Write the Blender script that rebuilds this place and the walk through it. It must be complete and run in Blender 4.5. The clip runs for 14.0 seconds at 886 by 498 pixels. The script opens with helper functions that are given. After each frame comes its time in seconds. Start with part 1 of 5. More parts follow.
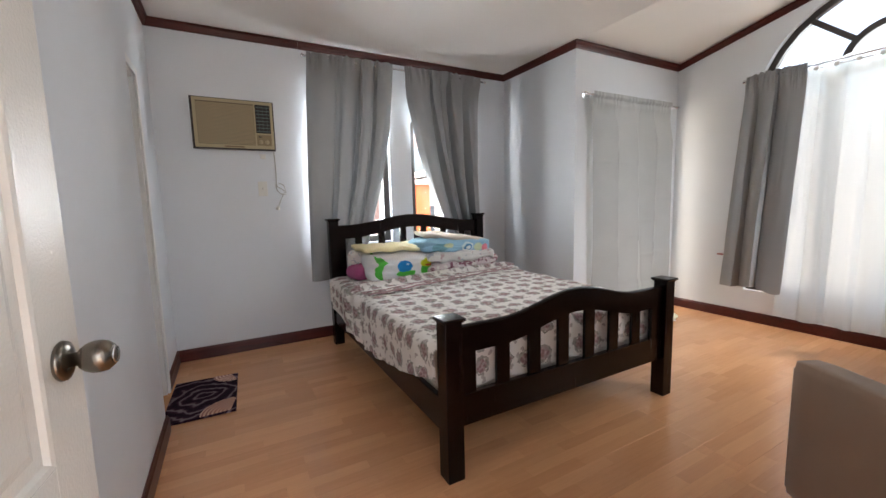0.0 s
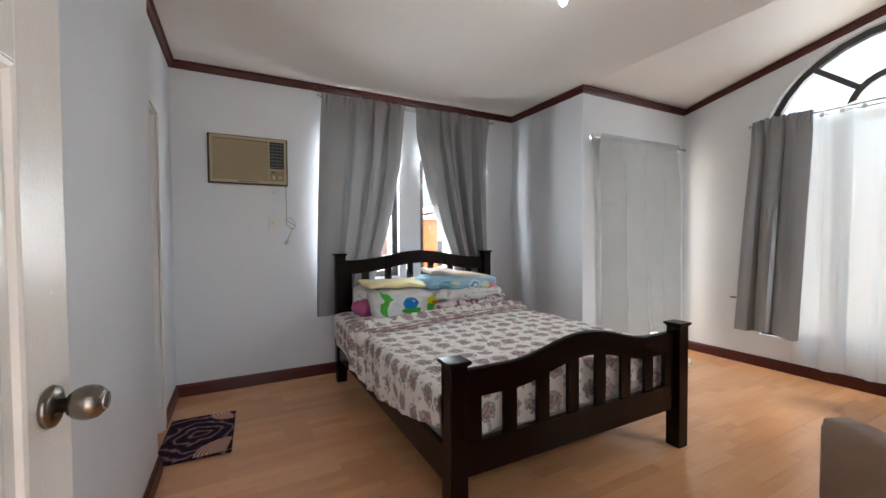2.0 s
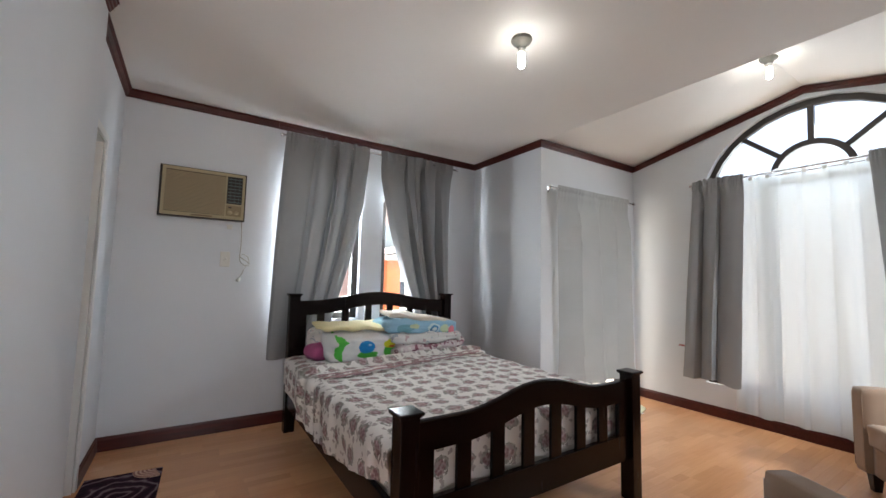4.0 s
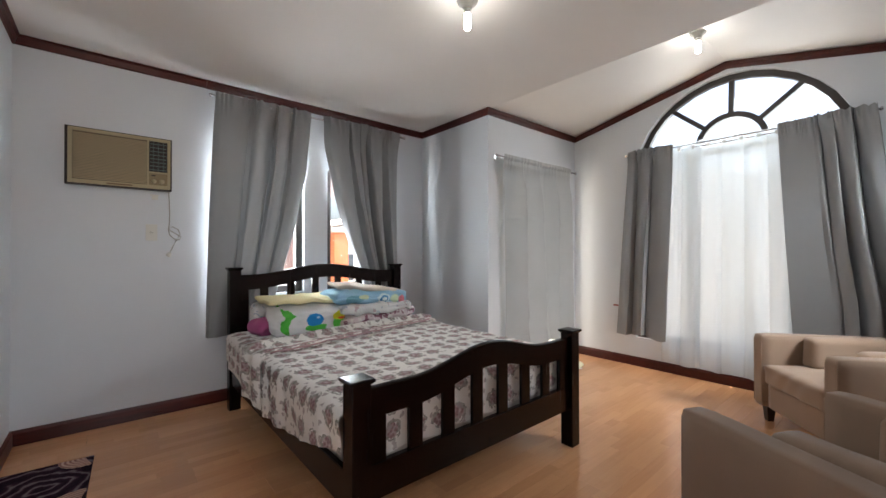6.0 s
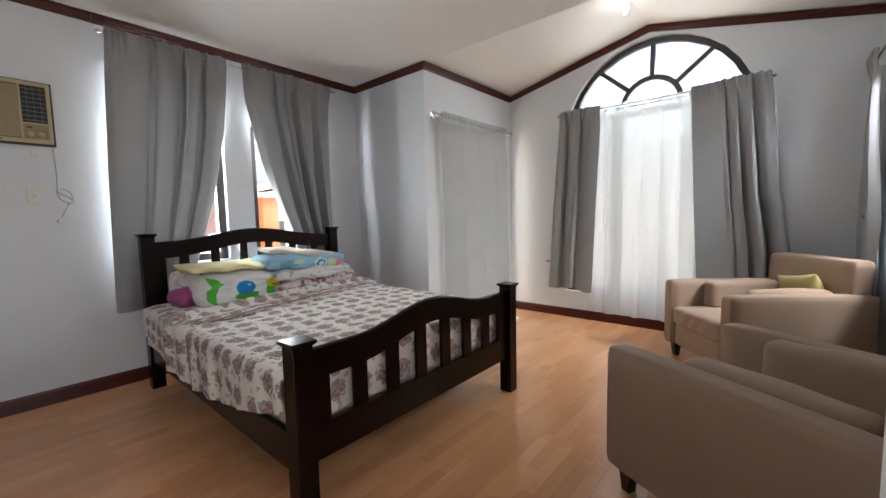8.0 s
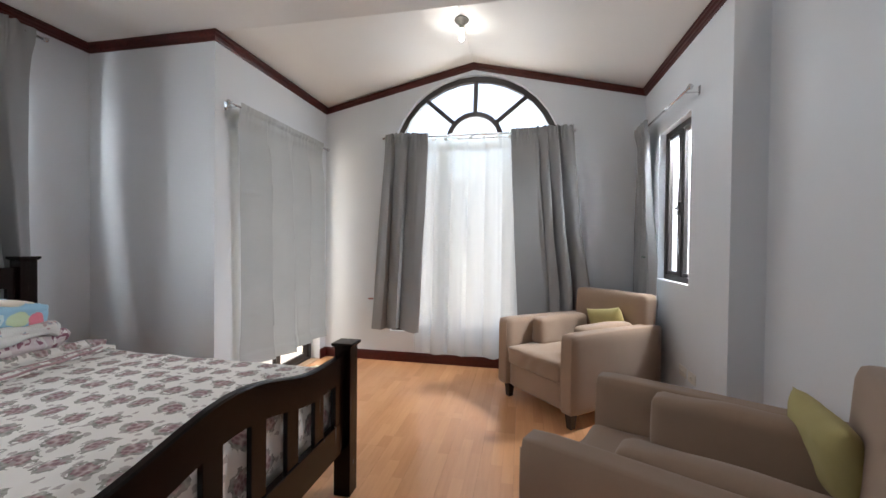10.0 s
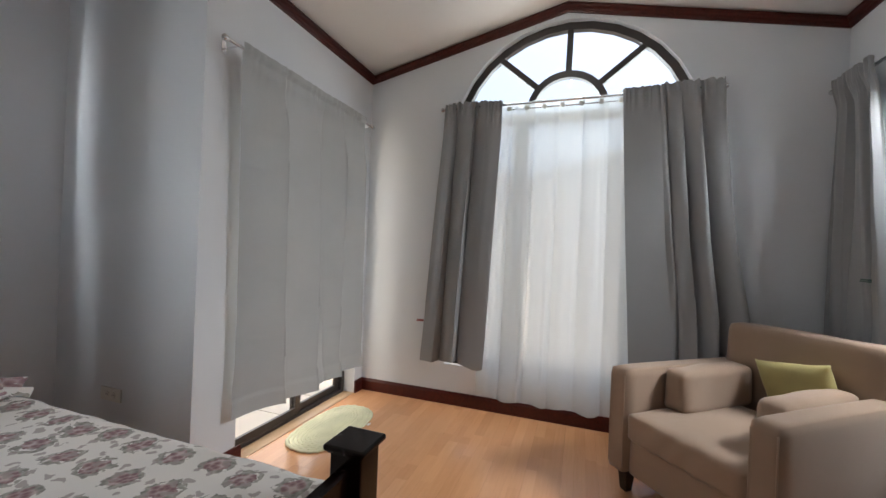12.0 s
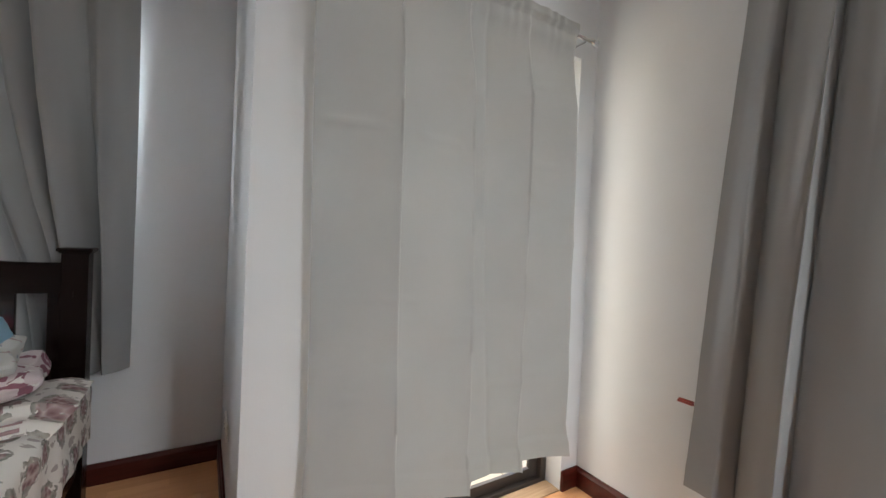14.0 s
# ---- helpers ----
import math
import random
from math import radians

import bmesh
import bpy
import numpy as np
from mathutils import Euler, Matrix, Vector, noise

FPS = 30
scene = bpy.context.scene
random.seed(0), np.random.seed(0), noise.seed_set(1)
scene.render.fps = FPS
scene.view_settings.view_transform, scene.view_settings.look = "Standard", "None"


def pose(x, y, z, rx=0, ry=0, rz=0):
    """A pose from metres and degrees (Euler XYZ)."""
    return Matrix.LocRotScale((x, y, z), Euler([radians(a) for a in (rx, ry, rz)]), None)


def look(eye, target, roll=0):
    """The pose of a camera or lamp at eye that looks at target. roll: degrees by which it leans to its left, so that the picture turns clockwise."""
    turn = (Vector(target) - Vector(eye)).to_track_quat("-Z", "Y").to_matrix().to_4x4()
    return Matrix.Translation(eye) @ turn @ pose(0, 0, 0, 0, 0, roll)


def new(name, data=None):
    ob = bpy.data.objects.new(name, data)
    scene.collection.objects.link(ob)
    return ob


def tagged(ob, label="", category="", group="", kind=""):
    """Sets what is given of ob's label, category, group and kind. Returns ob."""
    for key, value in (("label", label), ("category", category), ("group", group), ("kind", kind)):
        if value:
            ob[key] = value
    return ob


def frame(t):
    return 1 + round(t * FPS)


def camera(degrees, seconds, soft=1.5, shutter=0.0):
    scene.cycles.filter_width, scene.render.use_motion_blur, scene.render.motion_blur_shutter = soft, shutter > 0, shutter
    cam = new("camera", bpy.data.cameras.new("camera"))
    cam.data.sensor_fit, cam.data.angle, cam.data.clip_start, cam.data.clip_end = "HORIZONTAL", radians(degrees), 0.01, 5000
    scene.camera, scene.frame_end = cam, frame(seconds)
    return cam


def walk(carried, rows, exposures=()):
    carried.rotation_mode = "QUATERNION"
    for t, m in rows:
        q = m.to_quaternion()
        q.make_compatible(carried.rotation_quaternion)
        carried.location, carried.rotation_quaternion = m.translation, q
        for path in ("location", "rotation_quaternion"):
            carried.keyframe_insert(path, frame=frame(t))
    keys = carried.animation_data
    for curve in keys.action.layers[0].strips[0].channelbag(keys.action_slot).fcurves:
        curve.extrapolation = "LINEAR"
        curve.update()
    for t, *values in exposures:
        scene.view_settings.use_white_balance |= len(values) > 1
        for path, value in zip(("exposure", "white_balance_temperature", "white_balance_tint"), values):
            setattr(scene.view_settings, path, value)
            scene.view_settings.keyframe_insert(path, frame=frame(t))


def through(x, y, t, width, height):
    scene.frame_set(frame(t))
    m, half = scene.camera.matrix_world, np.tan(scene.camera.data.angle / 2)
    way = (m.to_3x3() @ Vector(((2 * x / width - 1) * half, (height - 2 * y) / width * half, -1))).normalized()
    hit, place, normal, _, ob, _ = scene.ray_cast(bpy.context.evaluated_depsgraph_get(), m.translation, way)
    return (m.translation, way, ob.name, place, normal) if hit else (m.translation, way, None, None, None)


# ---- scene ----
cam = camera(97.0, 14.0)
PATH = [
    (0, (0.998, 0.767, 1.263), (1.948, 2.513, 1.036), -1.5),
    (0.5, (0.999, 0.774, 1.266), (1.955, 2.512, 1.01), -1.8),
    (1, (1.006, 0.774, 1.271), (1.952, 2.52, 1.036), -1.5),
    (1.5, (1.0, 0.782, 1.273), (1.938, 2.541, 1.116), -1.0),
    (2, (1.008, 0.786, 1.284), (1.935, 2.558, 1.233), -0.4),
    (2.5, (1.006, 0.789, 1.302), (1.935, 2.56, 1.343), 0.1),
    (3, (1.018, 0.785, 1.302), (1.971, 2.539, 1.416), 0.5),
    (5.5, (1.048, 0.779, 1.304), (2.329, 2.311, 1.405), 0.3),
    (6, (1.051, 0.785, 1.282), (2.342, 2.312, 1.298), -0.1),
    (6.5, (1.048, 0.784, 1.279), (2.33, 2.316, 1.192), -0.4),
    (7, (1.053, 0.782, 1.262), (2.331, 2.311, 1.089), -0.8),
    (7.5, (1.057, 0.791, 1.258), (2.397, 2.261, 1.049), -0.9),
    (8, (1.061, 0.82, 1.237), (2.571, 2.121, 1.072), -1.3),
    (8.5, (1.153, 0.952, 1.239), (2.841, 2.019, 1.129), -1.4),
    (9, (1.32, 1.125, 1.264), (3.16, 1.906, 1.2), -1.4),
    (9.2, (1.365, 1.174, 1.267), (3.256, 1.825, 1.205), -1.3),
    (11.3, (2.087, 1.659, 1.227), (4.063, 1.971, 1.211), 1.2),
    (11.5, (2.205, 1.679, 1.212), (4.167, 2.068, 1.209), 1.4),
    (12, (2.544, 1.733, 1.241), (4.429, 2.401, 1.248), 2.2),
    (12.5, (2.929, 1.738, 1.226), (4.618, 2.809, 1.262), 3.6),
    (13, (3.263, 1.823, 1.216), (4.674, 3.24, 1.266), 3.7),
    (13.5, (3.549, 2.01, 1.253), (4.764, 3.598, 1.277), 3.3),
    (14, (3.848, 2.151, 1.245), (4.89, 3.858, 1.218), 2.6),
]
walk(cam, [(t, look(eye, target, roll)) for t, eye, target, roll in PATH],
     [(0, 2.64, 6750, 10), (3, 2.46, 6600, 9), (5.5, 2.42, 6650, 9), (7.5, 2.5, 6750, 9), (9, 2.5, 6600, 10), (11.5, 2.2, 6550, 9), (12.5, 1.90, 6850, 10), (13.2, 1.94, 7000, 11), (14, 2.32, 6850, 8)])

# world, sun, window light and hall fill
SUN_ELEV, SUN_AZ = radians(78), radians(184)
world = bpy.data.worlds.new("sky")
scene.world = world
world.use_nodes = True
wn = world.node_tree.nodes
sky = wn.new("ShaderNodeTexSky")
sky.sky_type, sky.sun_disc, sky.sun_elevation, sky.sun_rotation = "NISHITA", False, SUN_ELEV, SUN_AZ
sky.air_density, sky.dust_density, sky.ozone_density = 0.8, 8.0, 0.5
wn["Background"].inputs["Strength"].default_value = 0.15
world.node_tree.links.new(sky.outputs["Color"], wn["Background"].inputs["Color"])


def sun_lamp(strength, angle):
    data = bpy.data.lights.new("sun", "SUN")
    data.energy, data.angle, data.color = strength, radians(angle), (1.0, 0.95, 0.88)
    ob = new("sun", data)
    d = Vector((math.sin(SUN_AZ) * math.cos(SUN_ELEV), math.cos(SUN_AZ) * math.cos(SUN_ELEV), math.sin(SUN_ELEV)))
    ob.matrix_world = look((0, 0, 0), -d)


def area_lamp(name, eye, target, w, h, power, color):
    data = bpy.data.lights.new(name, "AREA")
    data.shape, data.size, data.size_y, data.energy, data.color = "RECTANGLE", w, h, power, color
    ob = new(name, data)
    ob.matrix_world = look(eye, target)


sun_lamp(2.0, 0.8)
DAY = (0.88, 0.94, 1.0)
area_lamp("light_window_east", (5.80, 1.885, 2.55), (2.5, 1.885, 0.2), 1.3, 0.6, 4, DAY)
area_lamp("light_window_door", (4.80, 3.85, 1.15), (4.80, 0, 1.0), 1.2, 2.1, 4.3, (1.0, 0.87, 0.70))
area_lamp("light_window_north", (2.52, 4.90, 1.6), (2.60, 0, 1.4), 1.3, 1.3, 50, DAY)
# added fill from the unseen hall's end; no lamp or window stands there
area_lamp("fill_hall", (1.10, -1.42, 1.25), (1.10, 4, 0.9), 1.0, 1.9, 2.4, (0.95, 0.97, 1.0))
area_lamp("light_window_south", (4.88, -0.22, 2.26), (4.88, 3, 0.6), 0.7, 0.35, 34, DAY)


# ---- materials ----
class Mat:
    """A small wrapper for node materials."""

    def __init__(self, name, color=(0.5, 0.5, 0.5), rough=0.5, metal=0.0, spec=0.5):
        self.m = bpy.data.materials.new(name)
        self.m.use_nodes = True
        self.t = self.m.node_tree
        self.b = self.t.nodes["Principled BSDF"]
        self.b.inputs["Base Color"].default_value = (*color, 1)
        self.b.inputs["Roughness"].default_value = rough
        self.b.inputs["Metallic"].default_value = metal
        self.b.inputs["Specular IOR Level"].default_value = spec

    def node(self, kind, **sets):
        n = self.t.nodes.new(kind)
        for k, v in sets.items():
            setattr(n, k, v)
        return n

    def link(self, a, b):
        self.t.links.new(a, b)

    def coords(self, which="Object", scale=(1, 1, 1)):
        c = self.node("ShaderNodeTexCoord")
        mp = self.node("ShaderNodeMapping")
        mp.inputs["Scale"].default_value = scale
        self.link(c.outputs[which], mp.inputs["Vector"])
        return mp.outputs["Vector"]

    def noise(self, vec, scale, detail=3, rough=0.55, dist=0.0):
        n = self.node("ShaderNodeTexNoise")
        n.inputs["Scale"].default_value, n.inputs["Detail"].default_value = scale, detail
        n.inputs["Roughness"].default_value, n.inputs["Distortion"].default_value = rough, dist
        self.link(vec, n.inputs["Vector"])
        return n.outputs["Fac"]

    def ramp(self, fac, stops, mode="LINEAR"):
        r = self.node("ShaderNodeValToRGB")
        r.color_ramp.interpolation = mode
        e = r.color_ramp.elements
        while len(e) < len(stops):
            e.new(0.5)
        for el, (p, c) in zip(e, stops):
            el.position, el.color = p, (*c, 1)
        self.link(fac, r.inputs["Fac"])
        return r.outputs["Color"]

    def mix(self, fac, a, b, mode="MIX"):
        n = self.node("ShaderNodeMix", data_type="RGBA", blend_type=mode)
        for sock, v in (("Factor", fac), ("A", a), ("B", b)):
            i = [q for q in n.inputs if q.name == sock and q.enabled][0]
            if isinstance(v, (int, float)):
                i.default_value = v
            elif isinstance(v, tuple):
                i.default_value = (*v, 1)
            else:
                self.link(v, i)
        return [q for q in n.outputs if q.enabled][0]

    def math(self, op, a, b=0.0, c=0.0):
        n = self.node("ShaderNodeMath", operation=op)
        for i, v in enumerate((a, b, c)):
            if isinstance(v, (int, float)):
                n.inputs[i].default_value = v
            else:
                self.link(v, n.inputs[i])
        return n.outputs[0]

    def color(self, out):
        self.link(out, self.b.inputs["Base Color"])
        return self

    def rough(self, out):
        self.link(out, self.b.inputs["Roughness"])
        return self

    def bump(self, h, strength=0.2, distance=0.01):
        n = self.node("ShaderNodeBump")
        n.inputs["Strength"].default_value, n.inputs["Distance"].default_value = strength, distance
        self.link(h, n.inputs["Height"])
        self.link(n.outputs["Normal"], self.b.inputs["Normal"])
        return self


def paint(name, color, rough=0.55, vary=0.04, bump=0.08):
    m = Mat(name, color, rough)
    v = m.coords()
    big, fine = m.noise(v, 1.3, 4), m.noise(v, 160, 2)
    lo = tuple(c * (1 - vary) for c in color)
    hi = tuple(min(1, c * (1 + vary)) for c in color)
    m.color(m.ramp(big, [(0.3, lo), (0.7, hi)]))
    m.rough(m.math("ADD", m.math("MULTIPLY", m.noise(v, 7, 3), 0.16), rough - 0.08))
    m.bump(m.math("ADD", fine, m.math("MULTIPLY", m.noise(v, 9, 3), 1.6)), bump, 0.002)
    return m.m


def wood(name, dark, light, rough=0.3, axis=0, bump=0.06, spec=0.5):
    m = Mat(name, light, rough, 0, spec)
    sc = [14, 14, 14]
    sc[axis] = 1.1
    v = m.coords(scale=tuple(sc))
    g = m.noise(v, 2.2, 6, 0.65, 1.2)
    m.color(m.ramp(g, [(0.3, dark), (0.7, light)]))
    m.rough(m.math("ADD", m.math("MULTIPLY", m.noise(v, 4, 3), 0.15), rough - 0.07))
    m.bump(g, bump, 0.002)
    return m.m


def cloth(name, color, rough=0.85, vary=0.08, through=0.0, weave=900, sheen=0.2, crease=0.25):
    m = Mat(name, color, rough, 0, 0.2)
    v = m.coords()
    n = m.noise(v, 3.0, 5)
    col = m.ramp(n, [(0.3, tuple(c * (1 - vary) for c in color)), (0.7, tuple(min(1, c * (1 + vary)) for c in color))])
    m.color(col)
    m.b.inputs["Sheen Weight"].default_value = sheen * 0.5
    h = m.math("ADD", m.math("MULTIPLY", m.noise(v, weave, 1), 0.4), m.math("MULTIPLY", m.noise(v, 9, 4), crease * 6))
    m.bump(h, 0.18, 0.003)
    if through:
        tr = m.node("ShaderNodeBsdfTranslucent")
        m.link(col, tr.inputs["Color"])
        mx = m.node("ShaderNodeMixShader")
        mx.inputs["Fac"].default_value = through
        m.link(m.b.outputs[0], mx.inputs[1])
        m.link(tr.outputs[0], mx.inputs[2])
        m.link(mx.outputs[0], m.t.nodes["Material Output"].inputs["Surface"])
    return m.m


def sheer_cloth():
    m = Mat("sheer_white", (0.80, 0.82, 0.85), 0.8, 0, 0.1)
    v = m.coords()
    m.bump(m.noise(v, 12, 3), 0.1, 0.003)
    tr = m.node("ShaderNodeBsdfTranslucent")
    tr.inputs["Color"].default_value = (0.54, 0.575, 0.575, 1)
    tp = m.node("ShaderNodeBsdfTransparent")
    a, b = m.node("ShaderNodeMixShader"), m.node("ShaderNodeMixShader")
    a.inputs["Fac"].default_value = 0.6
    m.link(m.b.outputs[0], a.inputs[1])
    m.link(tr.outputs[0], a.inputs[2])
    b.inputs["Fac"].default_value = 0.14
    m.link(a.outputs[0], b.inputs[1])
    m.link(tp.outputs[0], b.inputs[2])
    m.link(b.outputs[0], m.t.nodes["Material Output"].inputs["Surface"])
    return m.m


def glass():
    m = Mat("window_glass", (0.95, 0.97, 0.97), 0.02)
    tp = m.node("ShaderNodeBsdfTransparent")
    tp.inputs["Color"].default_value = (0.93, 0.95, 0.95, 1)
    gl = m.node("ShaderNodeBsdfGlossy")
    gl.inputs["Roughness"].default_value = 0.03
    lw = m.node("ShaderNodeLayerWeight")
    lw.inputs["Blend"].default_value = 0.5
    mx = m.node("ShaderNodeMixShader")
    m.link(m.math("ADD", m.math("MULTIPLY", m.math("POWER", lw.outputs["Facing"], 5.0), 0.2), 0.02), mx.inputs["Fac"])
    m.link(tp.outputs[0], mx.inputs[1])
    m.link(gl.outputs[0], mx.inputs[2])
    m.link(mx.outputs[0], m.t.nodes["Material Output"].inputs["Surface"])
    return m.m


def floor_laminate():
    m = Mat("laminate", (0.45, 0.25, 0.12), 0.28)
    tc = m.node("ShaderNodeTexCoord")
    info = m.node("ShaderNodeObjectInfo")
    mp = m.node("ShaderNodeMapping")
    m.link(tc.outputs["Object"], mp.inputs["Vector"])
    off = m.node("ShaderNodeCombineXYZ")
    m.link(m.math("MULTIPLY", info.outputs["Random"], 37.0), off.inputs[0])
    m.link(off.outputs[0], mp.inputs["Location"])
    br = m.node("ShaderNodeTexBrick")
    br.offset, br.squash = 0.37, 1.0
    br.inputs["Color1"].default_value = (0.73, 0.375, 0.182, 1)
    br.inputs["Color2"].default_value = (0.61, 0.29, 0.132, 1)
    br.inputs["Mortar"].default_value = (0.52, 0.245, 0.112, 1)
    for k, val in (("Scale", 1.0), ("Mortar Size", 0.0004), ("Mortar Smooth", 0.2), ("Bias", -0.1), ("Brick Width", 0.43), ("Row Height", 0.065)):
        br.inputs[k].default_value = val
    m.link(mp.outputs["Vector"], br.inputs["Vector"])
    st = m.node("ShaderNodeMapping")
    st.inputs["Scale"].default_value = (1.3, 22, 1)
    m.link(mp.outputs["Vector"], st.inputs["Vector"])
    grain = m.noise(st.outputs["Vector"], 2.5, 6, 0.65, 0.8)
    g = m.mix(0.28, br.outputs["Color"], m.ramp(grain, [(0.25, (0.51, 0.245, 0.12)), (0.75, (0.76, 0.425, 0.23))]))
    tone = m.math("ADD", m.math("MULTIPLY", info.outputs["Random"], 0.14), 0.98)
    hs = m.node("ShaderNodeHueSaturation")
    m.link(tone, hs.inputs["Value"])
    m.link(g, hs.inputs["Color"])
    m.color(hs.outputs["Color"])
    smear = m.noise(m.coords("Generated"), 3, 4)
    m.rough(m.math("ADD", m.math("MULTIPLY", smear, 0.14), 0.11))
    m.bump(grain, 0.03, 0.001)
    return m.m


def uv_vec(m, scale=(1, 1, 1), loc=(0, 0, 0)):
    n = m.node("ShaderNodeTexCoord")
    mp = m.node("ShaderNodeMapping")
    mp.inputs["Scale"].default_value, mp.inputs["Location"].default_value = scale, loc
    m.link(n.outputs["UV"], mp.inputs["Vector"])
    return mp.outputs["Vector"]


def floral_cotton():
    """Off-white cotton with mauve rose bunches and grey-green leaves; the weave's own coordinates in metres."""
    m = Mat("floral_cotton", (0.8, 0.76, 0.72), 0.85, 0, 0.2)
    uv = uv_vec(m)
    base = (0.82, 0.79, 0.755)
    warp = m.node("ShaderNodeTexNoise")
    warp.inputs["Scale"].default_value, warp.inputs["Detail"].default_value = 38, 3
    m.link(uv, warp.inputs["Vector"])
    wv = m.node("ShaderNodeVectorMath", operation="MULTIPLY_ADD")
    m.link(warp.outputs["Color"], wv.inputs[0])
    wv.inputs[1].default_value = (0.05, 0.05, 0)
    m.link(uv, wv.inputs[2])

    def spots(scale, loc, rand, vec):
        mp = m.node("ShaderNodeMapping")
        mp.inputs["Location"].default_value = loc
        m.link(vec, mp.inputs["Vector"])
        vo = m.node("ShaderNodeTexVoronoi", voronoi_dimensions="2D")
        vo.inputs["Scale"].default_value, vo.inputs["Randomness"].default_value = scale, rand
        m.link(mp.outputs["Vector"], vo.inputs["Vector"])
        return vo

    big = spots(7.4, (0, 0, 0), 0.22, wv.outputs[0])
    petals = spots(52, (0, 0, 0), 0.9, uv)
    petal_tone = m.ramp(petals.outputs["Distance"], [(0.0, (0.22, 0.12, 0.13)), (0.4, (0.36, 0.24, 0.245)), (0.75, (0.58, 0.47, 0.455))])
    leaf_tone = m.ramp(petals.outputs["Distance"], [(0.0, (0.22, 0.21, 0.19)), (0.7, (0.45, 0.43, 0.39))])
    d = m.math("MULTIPLY", big.outputs["Distance"], 1.0)
    leaf_mask = m.math("LESS_THAN", d, 0.36)
    flower_mask = m.math("LESS_THAN", d, 0.235)
    gap = m.math("GREATER_THAN", m.noise(uv, 34, 2), 0.42)
    c = m.mix(m.math("MULTIPLY", leaf_mask, gap), base, leaf_tone)
    c = m.mix(m.math("MULTIPLY", flower_mask, m.math("GREATER_THAN", m.noise(uv, 60, 2), 0.30)), c, petal_tone)
    small = spots(17, (0.31, 0.17, 0), 0.9, wv.outputs[0])
    c = m.mix(m.math("MULTIPLY", m.math("LESS_THAN", small.outputs["Distance"], 0.19), 0.8), c, (0.40, 0.345, 0.33))
    m.color(c)
    m.bump(m.math("ADD", m.noise(uv, 700, 1), m.math("MULTIPLY", m.noise(uv, 11, 4, 0.6, 0.5), 5)), 0.22, 0.004)
    return m.m


def print_cotton(name, base, patches, scale=5.0, edge=0.43, seed=0.0, warp=0.12):
    """Cotton with a few big irregular printed patches: (colour, offset, threshold)."""
    m = Mat(name, base, 0.85, 0, 0.2)
    v = m.coords()
    c = base
    for i, (col, off, th) in enumerate(patches):
        mp = m.node("ShaderNodeMapping")
        mp.inputs["Location"].default_value = (off + seed, off * 1.7, off * 0.6)
        m.link(v, mp.inputs["Vector"])
        n = m.noise(mp.outputs["Vector"], scale, 1.5, 0.4, warp * 10)
        c = m.mix(m.math("GREATER_THAN", n, th), c, col)
    m.color(c)
    m.bump(m.math("ADD", m.noise(v, 600, 1), m.math("MULTIPLY", m.noise(v, 12, 3), 5)), 0.2, 0.004)
    return m.m


WALL = paint("wall_paint", (0.685, 0.715, 0.755), 0.5, 0.02)
CEIL = paint("ceiling_paint", (0.78, 0.755, 0.73), 0.6, 0.02, 0.05)
MAHOG = wood("mahogany_trim", (0.042, 0.0055, 0.0045), (0.088, 0.012, 0.008), 0.3, 0, 0.06, 0.35)
BEDWOOD = wood("dark_bed_wood", (0.0045, 0.0014, 0.0012), (0.008, 0.0025, 0.0018), 0.24, 2, 0.02, 0.22)
DOORPAINT = paint("door_paint", (0.81, 0.80, 0.755), 0.24, 0.015, 0.35)
JAMB = paint("jamb_paint", (0.74, 0.74, 0.73), 0.35, 0.02)
CURTAIN = cloth("grey_curtain", (0.305, 0.312, 0.320), 0.75, 0.03, 0.008)
CURTAIN_SILVER = cloth("silver_curtain", (0.415, 0.433, 0.440), 0.40, 0.04, 0.045)
SHEER = sheer_cloth()
GLASS = glass()
BRONZE = paint("bronze_frame", (0.035, 0.028, 0.026), 0.4, 0.1, 0.02)
SOFA = cloth("taupe_fabric", (0.32, 0.222, 0.16), 0.9, 0.06, 0, 1200, 0.5, 0.10)
SOFALEG = wood("dark_leg_wood", (0.012, 0.007, 0.005), (0.03, 0.015, 0.01), 0.3, 2)
FLORAL = floral_cotton()
HEM = cloth("rose_hem", (0.46, 0.29, 0.30))
LAMINATE = floor_laminate()
STEEL = Mat("brushed_steel", (0.22, 0.195, 0.165), 0.25, 1.0).m
CHROME = Mat("chrome", (0.7, 0.7, 0.72), 0.15, 1.0).m
PLASTIC = paint("ivory_plastic", (0.69, 0.68, 0.64), 0.4, 0.02, 0.02)
MATTRESS = cloth("mattress_ticking", (0.62, 0.58, 0.54))


# ---- mesh helpers ----
def mesh_object(name, bm, mat=None, parent=None, label="", category="", group="", kind="", smooth=False):
    bm.normal_update()
    me = bpy.data.meshes.new(name)
    bm.to_mesh(me)
    bm.free()
    if mat:
        me.materials.append(mat)
    if smooth:
        me.polygons.foreach_set("use_smooth", [True] * len(me.polygons))
    ob = new(name, me)
    if parent:
        ob.parent = parent
    return tagged(ob, label, category, group, kind)


def part(name, bm, mat, parent, label="", smooth=False):
    return mesh_object(name, bm, mat, parent, label, smooth=smooth)


def thing(name, label, category, place=(0, 0, 0), turn=0, group=""):
    ob = tagged(new(name), label, category, group)
    ob.matrix_world = pose(*place, 0, 0, turn)
    return ob


